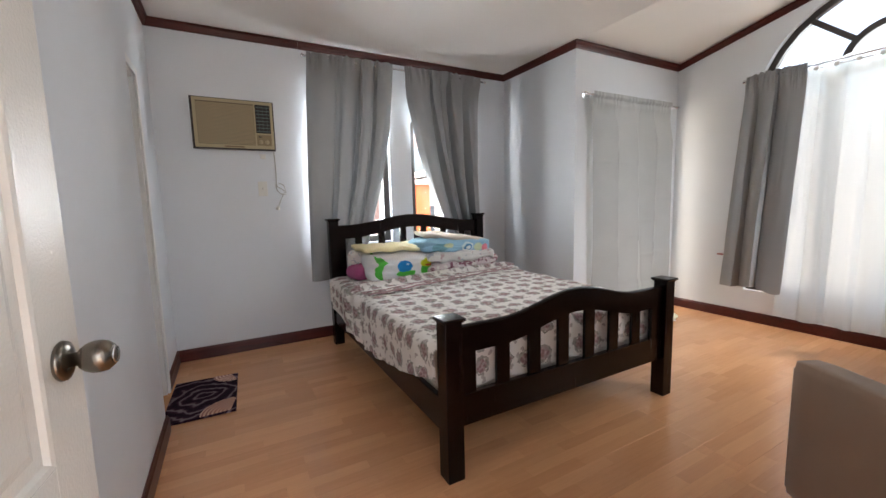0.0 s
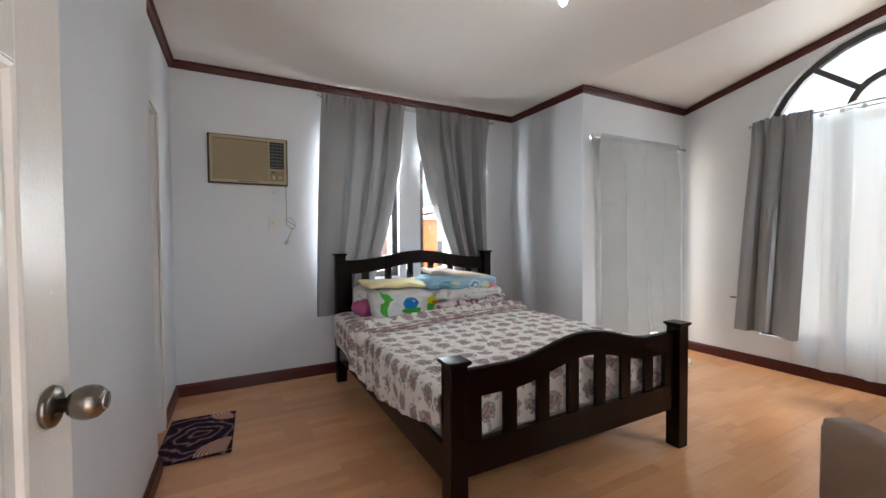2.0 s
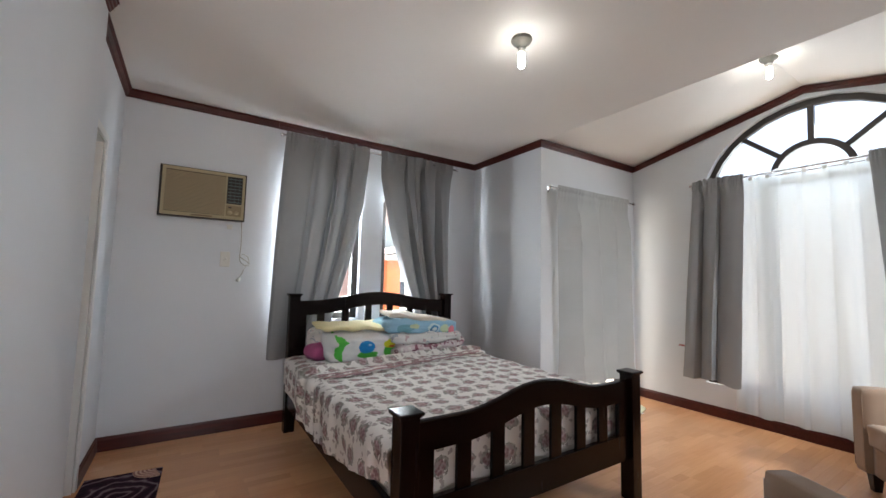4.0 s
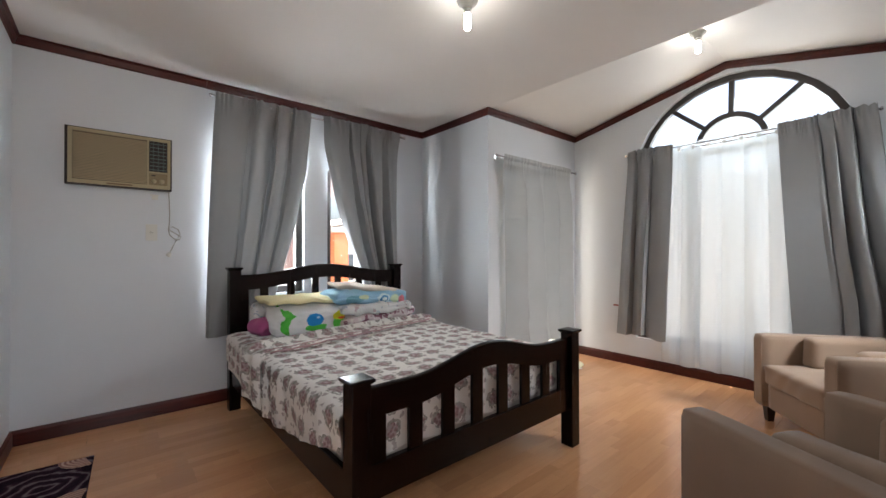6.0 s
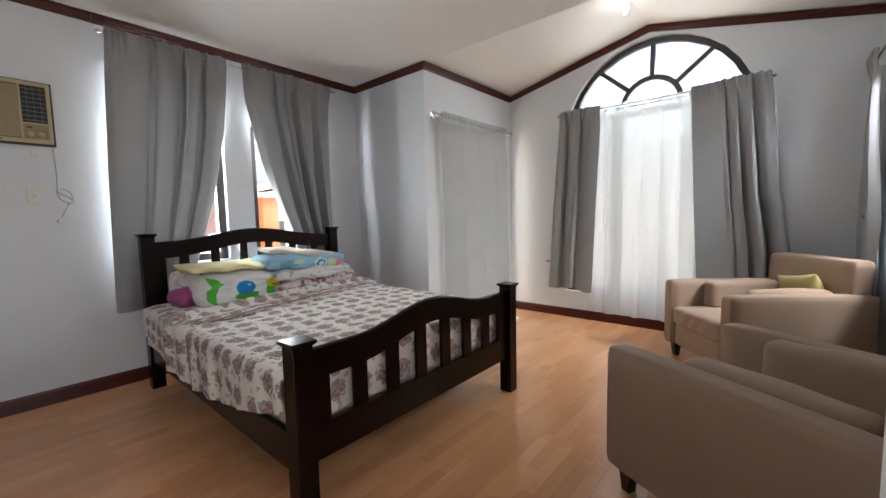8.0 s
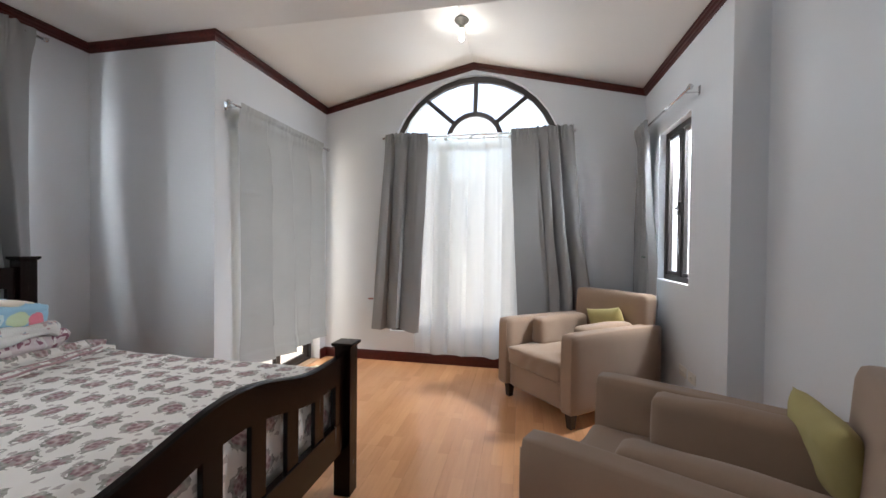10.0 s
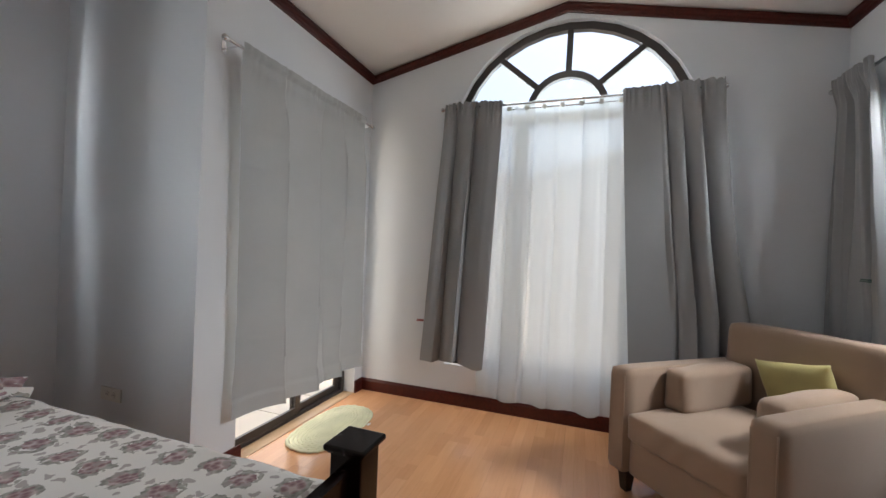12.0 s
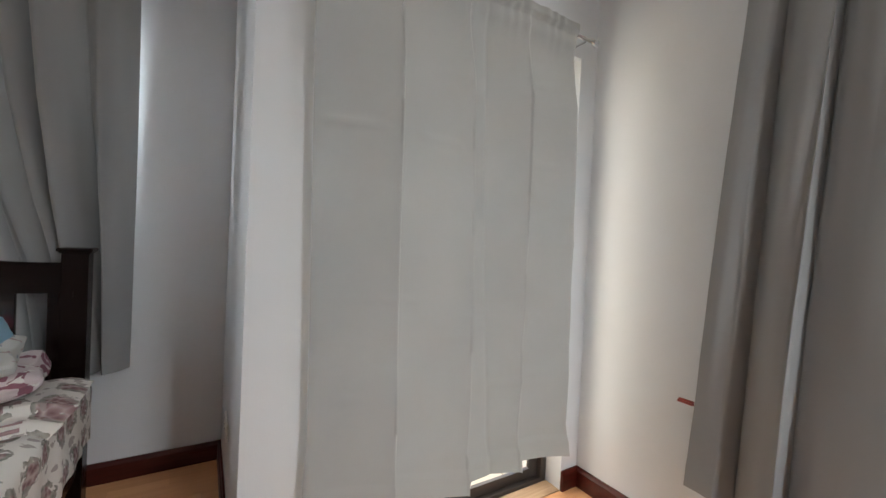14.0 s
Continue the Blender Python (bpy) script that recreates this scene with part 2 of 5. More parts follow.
def box(bm, lo, hi, bevel=0.0, seg=2):
    lo, hi = Vector(lo), Vector(hi)
    r = bmesh.ops.create_cube(bm, size=1, matrix=Matrix.Translation((lo + hi) / 2) @ Matrix.Diagonal((*(hi - lo), 1)))
    if bevel:
        es = list({e for v in r["verts"] for e in v.link_edges})
        bmesh.ops.bevel(bm, geom=es, offset=bevel, segments=seg, affect="EDGES", profile=0.5)
    return bm


def boxes(*items):
    bm = bmesh.new()
    for it in items:
        box(bm, *it)
    return bm


def prism(pts, axis, a, b, bm=None):
    """A polygon (list of 2D points) drawn out along an axis from a to b."""
    bm = bm or bmesh.new()
    order = {"x": lambda p, q: (q, p[0], p[1]), "y": lambda p, q: (p[0], q, p[1]), "z": lambda p, q: (p[0], p[1], q)}[axis]
    one, two = [bm.verts.new(order(p, a)) for p in pts], [bm.verts.new(order(p, b)) for p in pts]
    n = len(pts)
    bm.faces.new(one[::-1])
    bm.faces.new(two)
    for i in range(n):
        bm.faces.new((one[i], one[(i + 1) % n], two[(i + 1) % n], two[i]))
    bmesh.ops.recalc_face_normals(bm, faces=bm.faces)
    return bm


def lathe(profile, seg=20, m=None, bm=None):
    """Turns a profile of (radius, height) about z."""
    bm = bm or bmesh.new()
    m = m or Matrix()
    rings = []
    for r, z in profile:
        rings.append([bm.verts.new(m @ Vector((max(r, 1e-4) * math.cos(2 * math.pi * i / seg), max(r, 1e-4) * math.sin(2 * math.pi * i / seg), z))) for i in range(seg)])
    for a, b in zip(rings, rings[1:]):
        for i in range(seg):
            bm.faces.new((a[i], a[(i + 1) % seg], b[(i + 1) % seg], b[i]))
    bm.faces.new(rings[0][::-1])
    bm.faces.new(rings[-1])
    bmesh.ops.recalc_face_normals(bm, faces=bm.faces)
    return bm


def tube(points, radius, seg=8, bm=None):
    bm = bm or bmesh.new()
    pts = [Vector(p) for p in points]
    rings = []
    for i, p in enumerate(pts):
        d = (pts[min(i + 1, len(pts) - 1)] - pts[max(i - 1, 0)]).normalized()
        up = Vector((0, 0, 1)) if abs(d.z) < 0.9 else Vector((1, 0, 0))
        u = d.cross(up).normalized()
        w = d.cross(u)
        rings.append([bm.verts.new(p + radius * (u * math.cos(2 * math.pi * k / seg) + w * math.sin(2 * math.pi * k / seg))) for k in range(seg)])
    for a, b in zip(rings, rings[1:]):
        for i in range(seg):
            bm.faces.new((a[i], a[(i + 1) % seg], b[(i + 1) % seg], b[i]))
    bm.faces.new(rings[0][::-1])
    bm.faces.new(rings[-1])
    bmesh.ops.recalc_face_normals(bm, faces=bm.faces)
    return bm


def curve_between(pairs, v):
    """Linear reading of a list of (v, value)."""
    for (a, x), (b, y) in zip(pairs, pairs[1:]):
        if v <= b:
            return x + (y - x) * (v - a) / (b - a) if b > a else y
    return pairs[-1][1]


def soft_box(size, r, puff=0.0, seed=0, wob=0.0, cuts=10):
    """A cushion: a rounded block, base at z=0, puffed out in the middle."""
    bm = bmesh.new()
    bmesh.ops.create_cube(bm, size=1)
    bmesh.ops.subdivide_edges(bm, edges=bm.edges[:], cuts=cuts, use_grid_fill=True)
    sx, sy, sz = size
    off = Vector((seed * 3.1, seed * 1.7, seed))
    for v in bm.verts:
        p = Vector((v.co.x * sx, v.co.y * sy, v.co.z * sz))
        c = Vector([max(-(s / 2 - r), min(s / 2 - r, q)) for q, s in zip(p, (sx, sy, sz))])
        d = p - c
        if d.length > 1e-9:
            d = d.normalized() * r if d.length > r * 0.999 or True else d
        p = c + d
        fx, fy, fz = [1 - (2 * q / s) ** 2 if abs(2 * q / s) < 1 else 0 for q, s in zip(p, (sx, sy, sz))]
        p.z += math.copysign(puff * fx * fy, p.z)
        p.y += math.copysign(puff * 0.4 * fx * fz, p.y)
        p.x += math.copysign(puff * 0.4 * fy * fz, p.x)
        if wob:
            p += wob * noise.noise_vector(p * 6 + off)
        v.co = p + Vector((0, 0, sz / 2))
    return bm


# ---- plan ----
XW, XN, XJ, XE = 0.54, 0.598, 3.963, 5.575
YN, YJ, YS, YS2, YD = 4.618, 3.52, 0.25, 0.070, 0.70
ZC, ZP, YP = 2.738, 3.108, 1.89
T = 0.15
XG = XJ + 0.01


def wall(name, bm):
    return mesh_object(name, bm, WALL, kind="structure")


def arch_loop(half, spring, top, n=16):
    """The outline of an opening with an arched head, from its foot on one side to the other: (offset, z)."""
    rise = top - spring
    r = (half * half + rise * rise) / (2 * rise)
    a0 = math.asin(min(1, half / r))
    if rise > half:
        a0 = math.pi - a0
    return [(r * math.sin(-a0 + 2 * a0 * i / n), top - r + r * math.cos(-a0 + 2 * a0 * i / n)) for i in range(n + 1)]


def arched_wall(name, u0, u1, ztop, holes, put, tops=None):
    """A wall along u with holes (centre, half, sill, spring, crown); put(u, z, side) gives a point. tops: the height of the wall's top at u."""
    ztop_at = tops or (lambda u: ztop)
    bm = bmesh.new()

    def quad(pts):
        a = [bm.verts.new(put(u, z, 0)) for u, z in pts]
        b = [bm.verts.new(put(u, z, 1)) for u, z in pts]
        n = len(pts)
        bm.faces.new(a)
        bm.faces.new(b[::-1])
        for i in range(n):
            bm.faces.new((a[i], b[i], b[(i + 1) % n], a[(i + 1) % n]))

    def column(a, b, z):
        if b - a > 1e-5:
            mids = [u for u in breaks if a + 1e-5 < u < b - 1e-5]
            for p, q in zip([a] + mids, mids + [b]):
                quad([(p, z), (q, z), (q, ztop_at(q)), (p, ztop_at(p))])

    breaks = [YP] if tops else []
    at = u0
    for c, half, sill, spring, crown in holes:
        column(at, c - half, 0)
        if sill > 0.01:
            quad([(c - half, 0), (c + half, 0), (c + half, sill), (c - half, sill)])
        if crown > spring:
            loop = arch_loop(half, spring, crown)
            for (p, zp), (q, zq) in zip(loop, loop[1:]):
                quad([(c + p, zp), (c + q, zq), (c + q, ztop_at(c + q)), (c + p, ztop_at(c + p))])
        else:
            column(c - half, c + half, crown)
        at = c + half
    column(at, u1, 0)
    bmesh.ops.remove_doubles(bm, verts=bm.verts, dist=1e-5)
    bmesh.ops.recalc_face_normals(bm, faces=bm.faces)
    return wall(name, bm)


NW_SILL, NW_SPRING, NW_TOP = 0.90, 2.10, 2.36
NORTH_WINDOWS = [(2.14, 0.36), (3.12, 0.38)]
arched_wall("wall_north", XW - T, XJ, ZC + 0.1, [(c, h, NW_SILL, NW_SPRING, NW_TOP) for c, h in NORTH_WINDOWS], lambda u, z, s: (u, YN + s * T, z))
wall("wall_jog", boxes(((XJ, YJ, 0), (XJ + T, YN + T, ZC + 0.1))))
DOOR_L, DOOR_R, DOOR_TOP = 4.235, 5.455, 2.215
arched_wall("wall_bay_north", XJ + T, XE, ZC + 0.1, [((DOOR_L + DOOR_R) / 2, (DOOR_R - DOOR_L) / 2, 0, DOOR_TOP, DOOR_TOP)], lambda u, z, s: (u, YJ + s * T, z))
EW_C, EW_HALF, EW_SILL, EW_SPRING, EW_TOP = 1.880, 0.880, 0.32, 2.12, 2.998


def gable(u):
    return ZC + (ZP - ZC) * max(0.0, 1 - abs(u - YP) / (YJ - YP)) + 0.02


arched_wall("wall_east", YS - T, YJ + T, ZC, [(EW_C, EW_HALF, EW_SILL, EW_SPRING, EW_TOP)], lambda u, z, s: (XE + s * T, u, z), gable)
SW = (4.548, 5.180, 0.99, 2.203)
arched_wall("wall_south", 4.005, XE, ZC + 0.1, [((SW[0] + SW[1]) / 2, (SW[1] - SW[0]) / 2, SW[2], SW[3], SW[3])], lambda u, z, s: (u, YS - s * 0.24, z))
wall("wall_south_west", boxes(((1.70, YS2 - T, 0), (4.005, YS2, ZC + 0.1))))
wall("wall_entry_side", boxes(((1.70, YS2, 0), (1.85, YD, ZC + 0.1))))
wall("wall_entry", boxes(((XN - T, YD - 0.12, 0), (0.64, 0.84, ZC + 0.1)), ((1.56, YD - 0.12, 0), (1.70, YD, ZC + 0.1)), ((0.64, YD - 0.12, 2.12), (1.56, YD, ZC + 0.1))))
BD0, BD1, BDT = 3.44, 4.00, 2.15
wall("wall_west_near", boxes(((XN - T, 0.84, 0), (XN, 3.40, ZC + 0.1))))
wall("wall_west", boxes(((XW - T, BD1, 0), (XW, YN, ZC + 0.1)), ((XW - T, 3.40, BDT), (XW, BD1, ZC + 0.1)), ((XW - T, 3.40, 0), (XW, BD0, BDT))))
wall("wall_hall", boxes(((0.3, -1.5, 0), (0.45, YD - 0.12, ZC + 0.1)), ((1.85, -1.5, 0), (2.0, YS2 - T, ZC + 0.1))))

mesh_object("ceiling", boxes(((0.2, YS2 - T, ZC), (XG, YN + T, ZC + 0.08)), ((0.2, -1.7, ZC), (2.1, YS2 - T, ZC + 0.08))), CEIL, kind="structure")
vault = prism([(YJ + 0.02, ZC), (YP, ZP), (YS - 0.02, ZC), (YS - 0.02, ZC + 0.08), (YP, ZP + 0.08), (YJ + 0.02, ZC + 0.08)], "x", XG, XE + T)
mesh_object("ceiling_bay", vault, CEIL, kind="structure")
mesh_object("ceiling_riser", prism([(YJ, ZC + 0.081), (YP, ZP + 0.05), (YS, ZC + 0.081)], "x", XG - 0.06, XG - 0.003), CEIL, kind="structure")

# trim: crown moulding and baseboards
CROWN = [(0, 0), (0, -0.062), (0.010, -0.062), (0.013, -0.050), (0.020, -0.045), (0.022, -0.032), (0.032, -0.022), (0.034, -0.010), (0.042, -0.007), (0.042, 0)]
CROWN_PLAIN = [(0, 0), (0, -0.060), (0.010, -0.060), (0.016, -0.052), (0.024, -0.014), (0.040, -0.006), (0.040, 0)]
BASE = [(0, 0.0), (0.016, 0.0), (0.016, 0.082), (0.011, 0.092), (0.008, 0.102), (0, 0.102)]


def run(name, a, b, inward, profile, z, z2=None, mat=MAHOG, miter=(0, 0)):
    """A moulding from a to b (x, y) whose profile stands off towards inward; z2: its height at b. miter: how far each end grows per metre of depth."""
    a, b, n = Vector((*a, 0)), Vector((*b, 0)), Vector((*inward, 0))
    z2 = z if z2 is None else z2
    d = (b - a).normalized()
    bm = bmesh.new()
    rings = []
    for p, zz, mt in ((a, z, -miter[0]), (b, z2, miter[1])):
        rings.append([bm.verts.new(p + n * o + d * (o * mt) + Vector((0, 0, zz + h))) for o, h in profile])
    k = len(profile)
    for i in range(k):
        bm.faces.new((rings[0][i], rings[0][(i + 1) % k], rings[1][(i + 1) % k], rings[1][i]))
    bm.faces.new(rings[0][::-1])
    bm.faces.new(rings[1])
    bmesh.ops.recalc_face_normals(bm, faces=bm.faces)
    return mesh_object(name, bm, mat, kind="structure")


zc = ZC - 0.002
run("crown_north", (XW, YN), (1.66, YN), (0, -1), CROWN_PLAIN, zc, miter=(-1, 0))
run("crown_north_ridged", (1.661, YN), (XJ, YN), (0, -1), CROWN, zc, miter=(0, -1))
run("crown_jog", (XJ, YN), (XJ, YJ), (-1, 0), CROWN, zc, miter=(-1, 1))
run("crown_bay_north", (XJ, YJ), (XE, YJ), (0, -1), CROWN, zc, miter=(1, -1))
gz = (ZP - ZC) / (YJ - YP)
run("crown_east", (XE, YJ), (XE, YP), (-1, 0), CROWN, zc, ZP - 0.002, miter=(-1, 0))
run("crown_east", (XE, YP), (XE, YS), (-1, 0), CROWN, ZP - 0.002, zc, miter=(0, -1))
run("crown_south", (XE, YS), (4.005, YS), (0, 1), CROWN, zc, miter=(-1, 1))
run("crown_south_west", (4.005, YS2), (1.85, YS2), (0, 1), CROWN, zc)
run("crown_west", (XW, 3.40), (XW, YN), (1, 0), CROWN_PLAIN, zc, miter=(0, -1))
run("crown_west_near", (XN, 0.84), (XN, 3.40), (1, 0), CROWN, zc)
run("baseboard_north", (XW, YN), (XJ, YN), (0, -1), BASE, 0, miter=(-1, -1))
run("baseboard_jog", (XJ, YN), (XJ, YJ), (-1, 0), BASE, 0, miter=(-1, 1))
run("baseboard_bay_north", (XJ, YJ), (DOOR_L + 0.03, YJ), (0, -1), BASE, 0, miter=(1, 0))
run("baseboard_bay_north", (DOOR_R, YJ), (XE, YJ), (0, -1), BASE, 0, miter=(0, -1))
run("baseboard_east", (XE, YJ), (XE, YS), (-1, 0), BASE, 0, miter=(-1, -1))
run("baseboard_south", (XE, YS), (4.005, YS), (0, 1), BASE, 0, miter=(-1, 1))
run("baseboard_south_west", (3.989, YS2), (1.85, YS2), (0, 1), BASE, 0)
run("baseboard_west", (XW, BD1 + 0.03), (XW, YN), (1, 0), BASE, 0, miter=(0, -1))
run("baseboard_west_near", (XN, 0.84), (XN, 3.40), (1, 0), BASE, 0, miter=(0, 1))
run("baseboard_west_near_end", (XN, 3.40), (XW, 3.40), (0, 1), BASE, 0, miter=(1, 0))

# floors
mesh_object("subfloor", boxes(((0.2, -1.7, -0.2), (XE + T, YJ + T, -0.012)), ((0.2, YJ + T, -0.2), (XJ + T, YN + T, -0.012))), paint("concrete", (0.3, 0.29, 0.27)), kind="structure")


# ---- windows and doors ----
def bar_loop(bm, inner, outer, a, b, axis_put):
    for (i0, i1), (o0, o1) in zip(zip(inner, inner[1:]), zip(outer, outer[1:])):
        pts = [i0, i1, o1, o0]
        f = [bm.verts.new(axis_put(*p, a)) for p in pts]
        g = [bm.verts.new(axis_put(*p, b)) for p in pts]
        bm.faces.new(f)
        bm.faces.new(g[::-1])
        for k in range(4):
            bm.faces.new((f[k], g[k], g[(k + 1) % 4], f[(k + 1) % 4]))


def window_frame_arch(bm, c, half, sill, spring, top, w, a, b, put):
    outer = [(c - half, sill)] + [(c + p, z) for p, z in arch_loop(half, spring, top)] + [(c + half, sill)]
    k = w / half
    inner = [(c - half + w, sill + w)] + [(c + p, z) for p, z in arch_loop(half - w, spring, top - w)] + [(c + half - w, sill + w)]
    bar_loop(bm, inner, outer, a, b, put)
    bar_loop(bm, [inner[-1], inner[0]], [outer[-1], outer[0]], a, b, put)


def put_east(u, z, s):
    return (XE + s, u, z)


def put_north(u, z, s):
    return (u, YN + s, z)


def pane(name, pts, put, s, parent):
    bm = bmesh.new()
    a, b = [bm.verts.new(put(u, z, s)) for u, z in pts], [bm.verts.new(put(u, z, s + 0.005)) for u, z in pts]
    bm.faces.new(a)
    bm.faces.new(b[::-1])
    n = len(pts)
    for i in range(n):
        bm.faces.new((a[i], b[i], b[(i + 1) % n], a[(i + 1) % n]))
    bmesh.ops.recalc_face_normals(bm, faces=bm.faces)
    ob = part(name, bm, GLASS, parent)
    ob.visible_shadow = False
    return ob


def east_window():
    w = tagged(new("window_east"), "tall arched window with dark bronze frame and fanlight", "window", kind="structure")
    bm = bmesh.new()
    window_frame_arch(bm, EW_C, EW_HALF, EW_SILL, EW_SPRING, EW_TOP, 0.055, 0.05, 0.10, put_east)
    R, zr = EW_HALF, EW_SPRING
    hubz, hubr = 2.335, 0.30
    arc = lambda r: [(EW_C + r * math.cos(math.pi * i / 16), hubz + r * math.sin(math.pi * i / 16)) for i in range(17)]
    bar_loop(bm, arc(hubr - 0.05), arc(hubr), 0.05, 0.10, put_east)
    for ang in (41, 91, 141):
        d = Vector((math.cos(radians(ang)), math.sin(radians(ang))))
        s = Vector((-d.y, d.x)) * 0.022
        p0 = Vector((EW_C, hubz)) + d * (hubr - 0.01)
        q = Vector((0, hubz - zr))
        t1 = -q.dot(d) + math.sqrt(q.dot(d) ** 2 - q.dot(q) + (R - 0.04) ** 2)
        p1 = Vector((EW_C, hubz)) + d * t1
        bar_loop(bm, [tuple(p0 - s), tuple(p1 - s)], [tuple(p0 + s), tuple(p1 + s)], 0.055, 0.095, put_east)
    for u0, u1, z0, z1 in ((EW_C - R + 0.05, EW_C + R - 0.05, 2.26, 2.33), (EW_C - 0.50, EW_C - 0.41, EW_SILL + 0.05, 2.26), (EW_C + 0.28, EW_C + 0.38, EW_SILL + 0.05, 2.26)):
        box(bm, (XE + 0.052, u0, z0), (XE + 0.098, u1, z1))
    bmesh.ops.recalc_face_normals(bm, faces=bm.faces)
    part("window_frame", bm, BRONZE, w)
    loop = [(EW_C + p, z) for p, z in arch_loop(R - 0.04, EW_SPRING, EW_TOP - 0.04)]
    pane("pane", loop, put_east, 0.075, w)
    for u0, u1 in ((EW_C - R + 0.04, EW_C - 0.44), (EW_C - 0.44, EW_C + 0.44), (EW_C + 0.44, EW_C + R - 0.04)):
        pane("pane", [(u0, EW_SILL + 0.04), (u1, EW_SILL + 0.04), (u1, EW_SPRING), (u0, EW_SPRING)], put_east, 0.075, w)


def north_window(c, half):
    w = tagged(new("window_north"), "narrow arch-topped window with dark bronze frame", "window", kind="structure")
    bm = bmesh.new()
    window_frame_arch(bm, c, half, NW_SILL, NW_SPRING, NW_TOP, 0.062, 0.06, 0.11, put_north)
    bmesh.ops.recalc_face_normals(bm, faces=bm.faces)
    part("window_frame", bm, BRONZE, w)
    pane("pane", [(c - half + 0.03, NW_SILL + 0.03)] + [(c + p, z) for p, z in arch_loop(half - 0.03, NW_SPRING, NW_TOP - 0.03)] + [(c + half - 0.03, NW_SILL + 0.03)], put_north, 0.085, w)


east_window()
for c, h in NORTH_WINDOWS:
    north_window(c, h)


def south_window():
    x0, x1, z0, z1 = SW
    w = tagged(new("window_south"), "casement window with dark bronze frame and latch", "window", kind="structure")
    bm = bmesh.new()
    ya, yb = YS - 0.10, YS - 0.05
    xm = (x0 + x1) / 2
    for lo, hi in (((x0, z0), (x0 + 0.04, z1)), ((x1 - 0.04, z0), (x1, z1)), ((x0 + 0.04, z0), (x1 - 0.04, z0 + 0.04)), ((x0 + 0.04, z1 - 0.04), (x1 - 0.04, z1)), ((xm - 0.03, z0 + 0.04), (xm + 0.03, z1 - 0.04))):
        box(bm, (lo[0], ya, lo[1]), (hi[0], yb, hi[1]), 0.003)
    part("window_frame", bm, BRONZE, w)
    bm = bmesh.new()
    for a, b in ((x0 + 0.045, xm - 0.035), (xm + 0.035, x1 - 0.045)):
        for lo, hi in (((a, z0 + 0.045), (a + 0.025, z1 - 0.045)), ((b - 0.025, z0 + 0.045), (b, z1 - 0.045)), ((a + 0.025, z0 + 0.045), (b - 0.025, z0 + 0.07)), ((a + 0.025, z1 - 0.07), (b - 0.025, z1 - 0.045))):
            box(bm, (lo[0], ya + 0.012, lo[1]), (hi[0], yb - 0.008, hi[1]))
        p = pane("pane", [(a + 0.02, z0 + 0.06), (b - 0.02, z0 + 0.06), (b - 0.02, z1 - 0.06), (a + 0.02, z1 - 0.06)], lambda u, z, s: (u, YS - 0.078 + s, z), 0, w)
    part("sash", bm, BRONZE, w)
    bm = boxes(((xm - 0.012, YS - 0.052, 1.50), (xm + 0.012, YS - 0.035, 1.60), 0.003), ((xm - 0.05, YS - 0.038, 1.545), (xm + 0.012, YS - 0.020, 1.565), 0.004))
    part("latch", bm, BRONZE, w)
    bm = boxes(((xm - 0.014, YS - 0.05, 1.78), (xm + 0.004, YS - 0.035, 1.90), 0.002), ((xm - 0.014, YS - 0.05, 1.20), (xm + 0.004, YS - 0.035, 1.32), 0.002))
    part("keeper_plate", bm, CHROME, w, "small bright metal keeper plate")


south_window()


def balcony_door():
    w = tagged(new("door_balcony"), "glazed sliding door with dark bronze frame", "door", kind="structure")
    y0, y1 = YJ + 0.10, YJ + 0.15
    xm = 4.873
    bm = boxes(((DOOR_L, y0, 0), (DOOR_L + 0.04, y1, DOOR_TOP), 0.003), ((DOOR_R - 0.04, y0, 0), (DOOR_R, y1, DOOR_TOP), 0.003), ((DOOR_L + 0.04, y0, DOOR_TOP - 0.04), (DOOR_R - 0.04, y1, DOOR_TOP), 0.003),
               ((DOOR_L + 0.04, y0, 0.0), (DOOR_R - 0.04, y1, 0.022), 0.003))
    part("door_frame", bm, BRONZE, w)
    for a, b, ya in ((DOOR_L + 0.042, xm + 0.03, y0 + 0.002), (xm - 0.03, DOOR_R - 0.042, y0 + 0.027)):
        bm = bmesh.new()
        yb = ya + 0.022
        for lo, hi in (((a, 0.024), (a + 0.055, DOOR_TOP - 0.045)), ((b - 0.055, 0.024), (b, DOOR_TOP - 0.045)), ((a + 0.055, 0.024), (b - 0.055, 0.075)), ((a + 0.055, DOOR_TOP - 0.1), (b - 0.055, DOOR_TOP - 0.045))):
            box(bm, (lo[0], ya, lo[1]), (hi[0], yb, hi[1]), 0.002)
        s = part("sash", bm, BRONZE, w)
        pane("pane", [(a + 0.05, 0.07), (b - 0.05, 0.07), (b - 0.05, DOOR_TOP - 0.095), (a + 0.05, DOOR_TOP - 0.095)], lambda u, z, q: (u, q, z), ya + 0.008, w)
    part("threshold", boxes(((DOOR_L, YJ + 0.002, -0.012), (DOOR_R, y0 - 0.002, 0.004), 0.002)), wood("threshold_wood", (0.42, 0.26, 0.15), (0.6, 0.42, 0.27), 0.4), w, "pale worn timber threshold strip")


balcony_door()
balcony = mesh_object("balcony", boxes(((XJ + T + 0.005, YJ + T, -0.25), (8.2, 7.5, -0.048))), paint("balcony_grout", (0.30, 0.26, 0.21), 0.8), kind="structure")


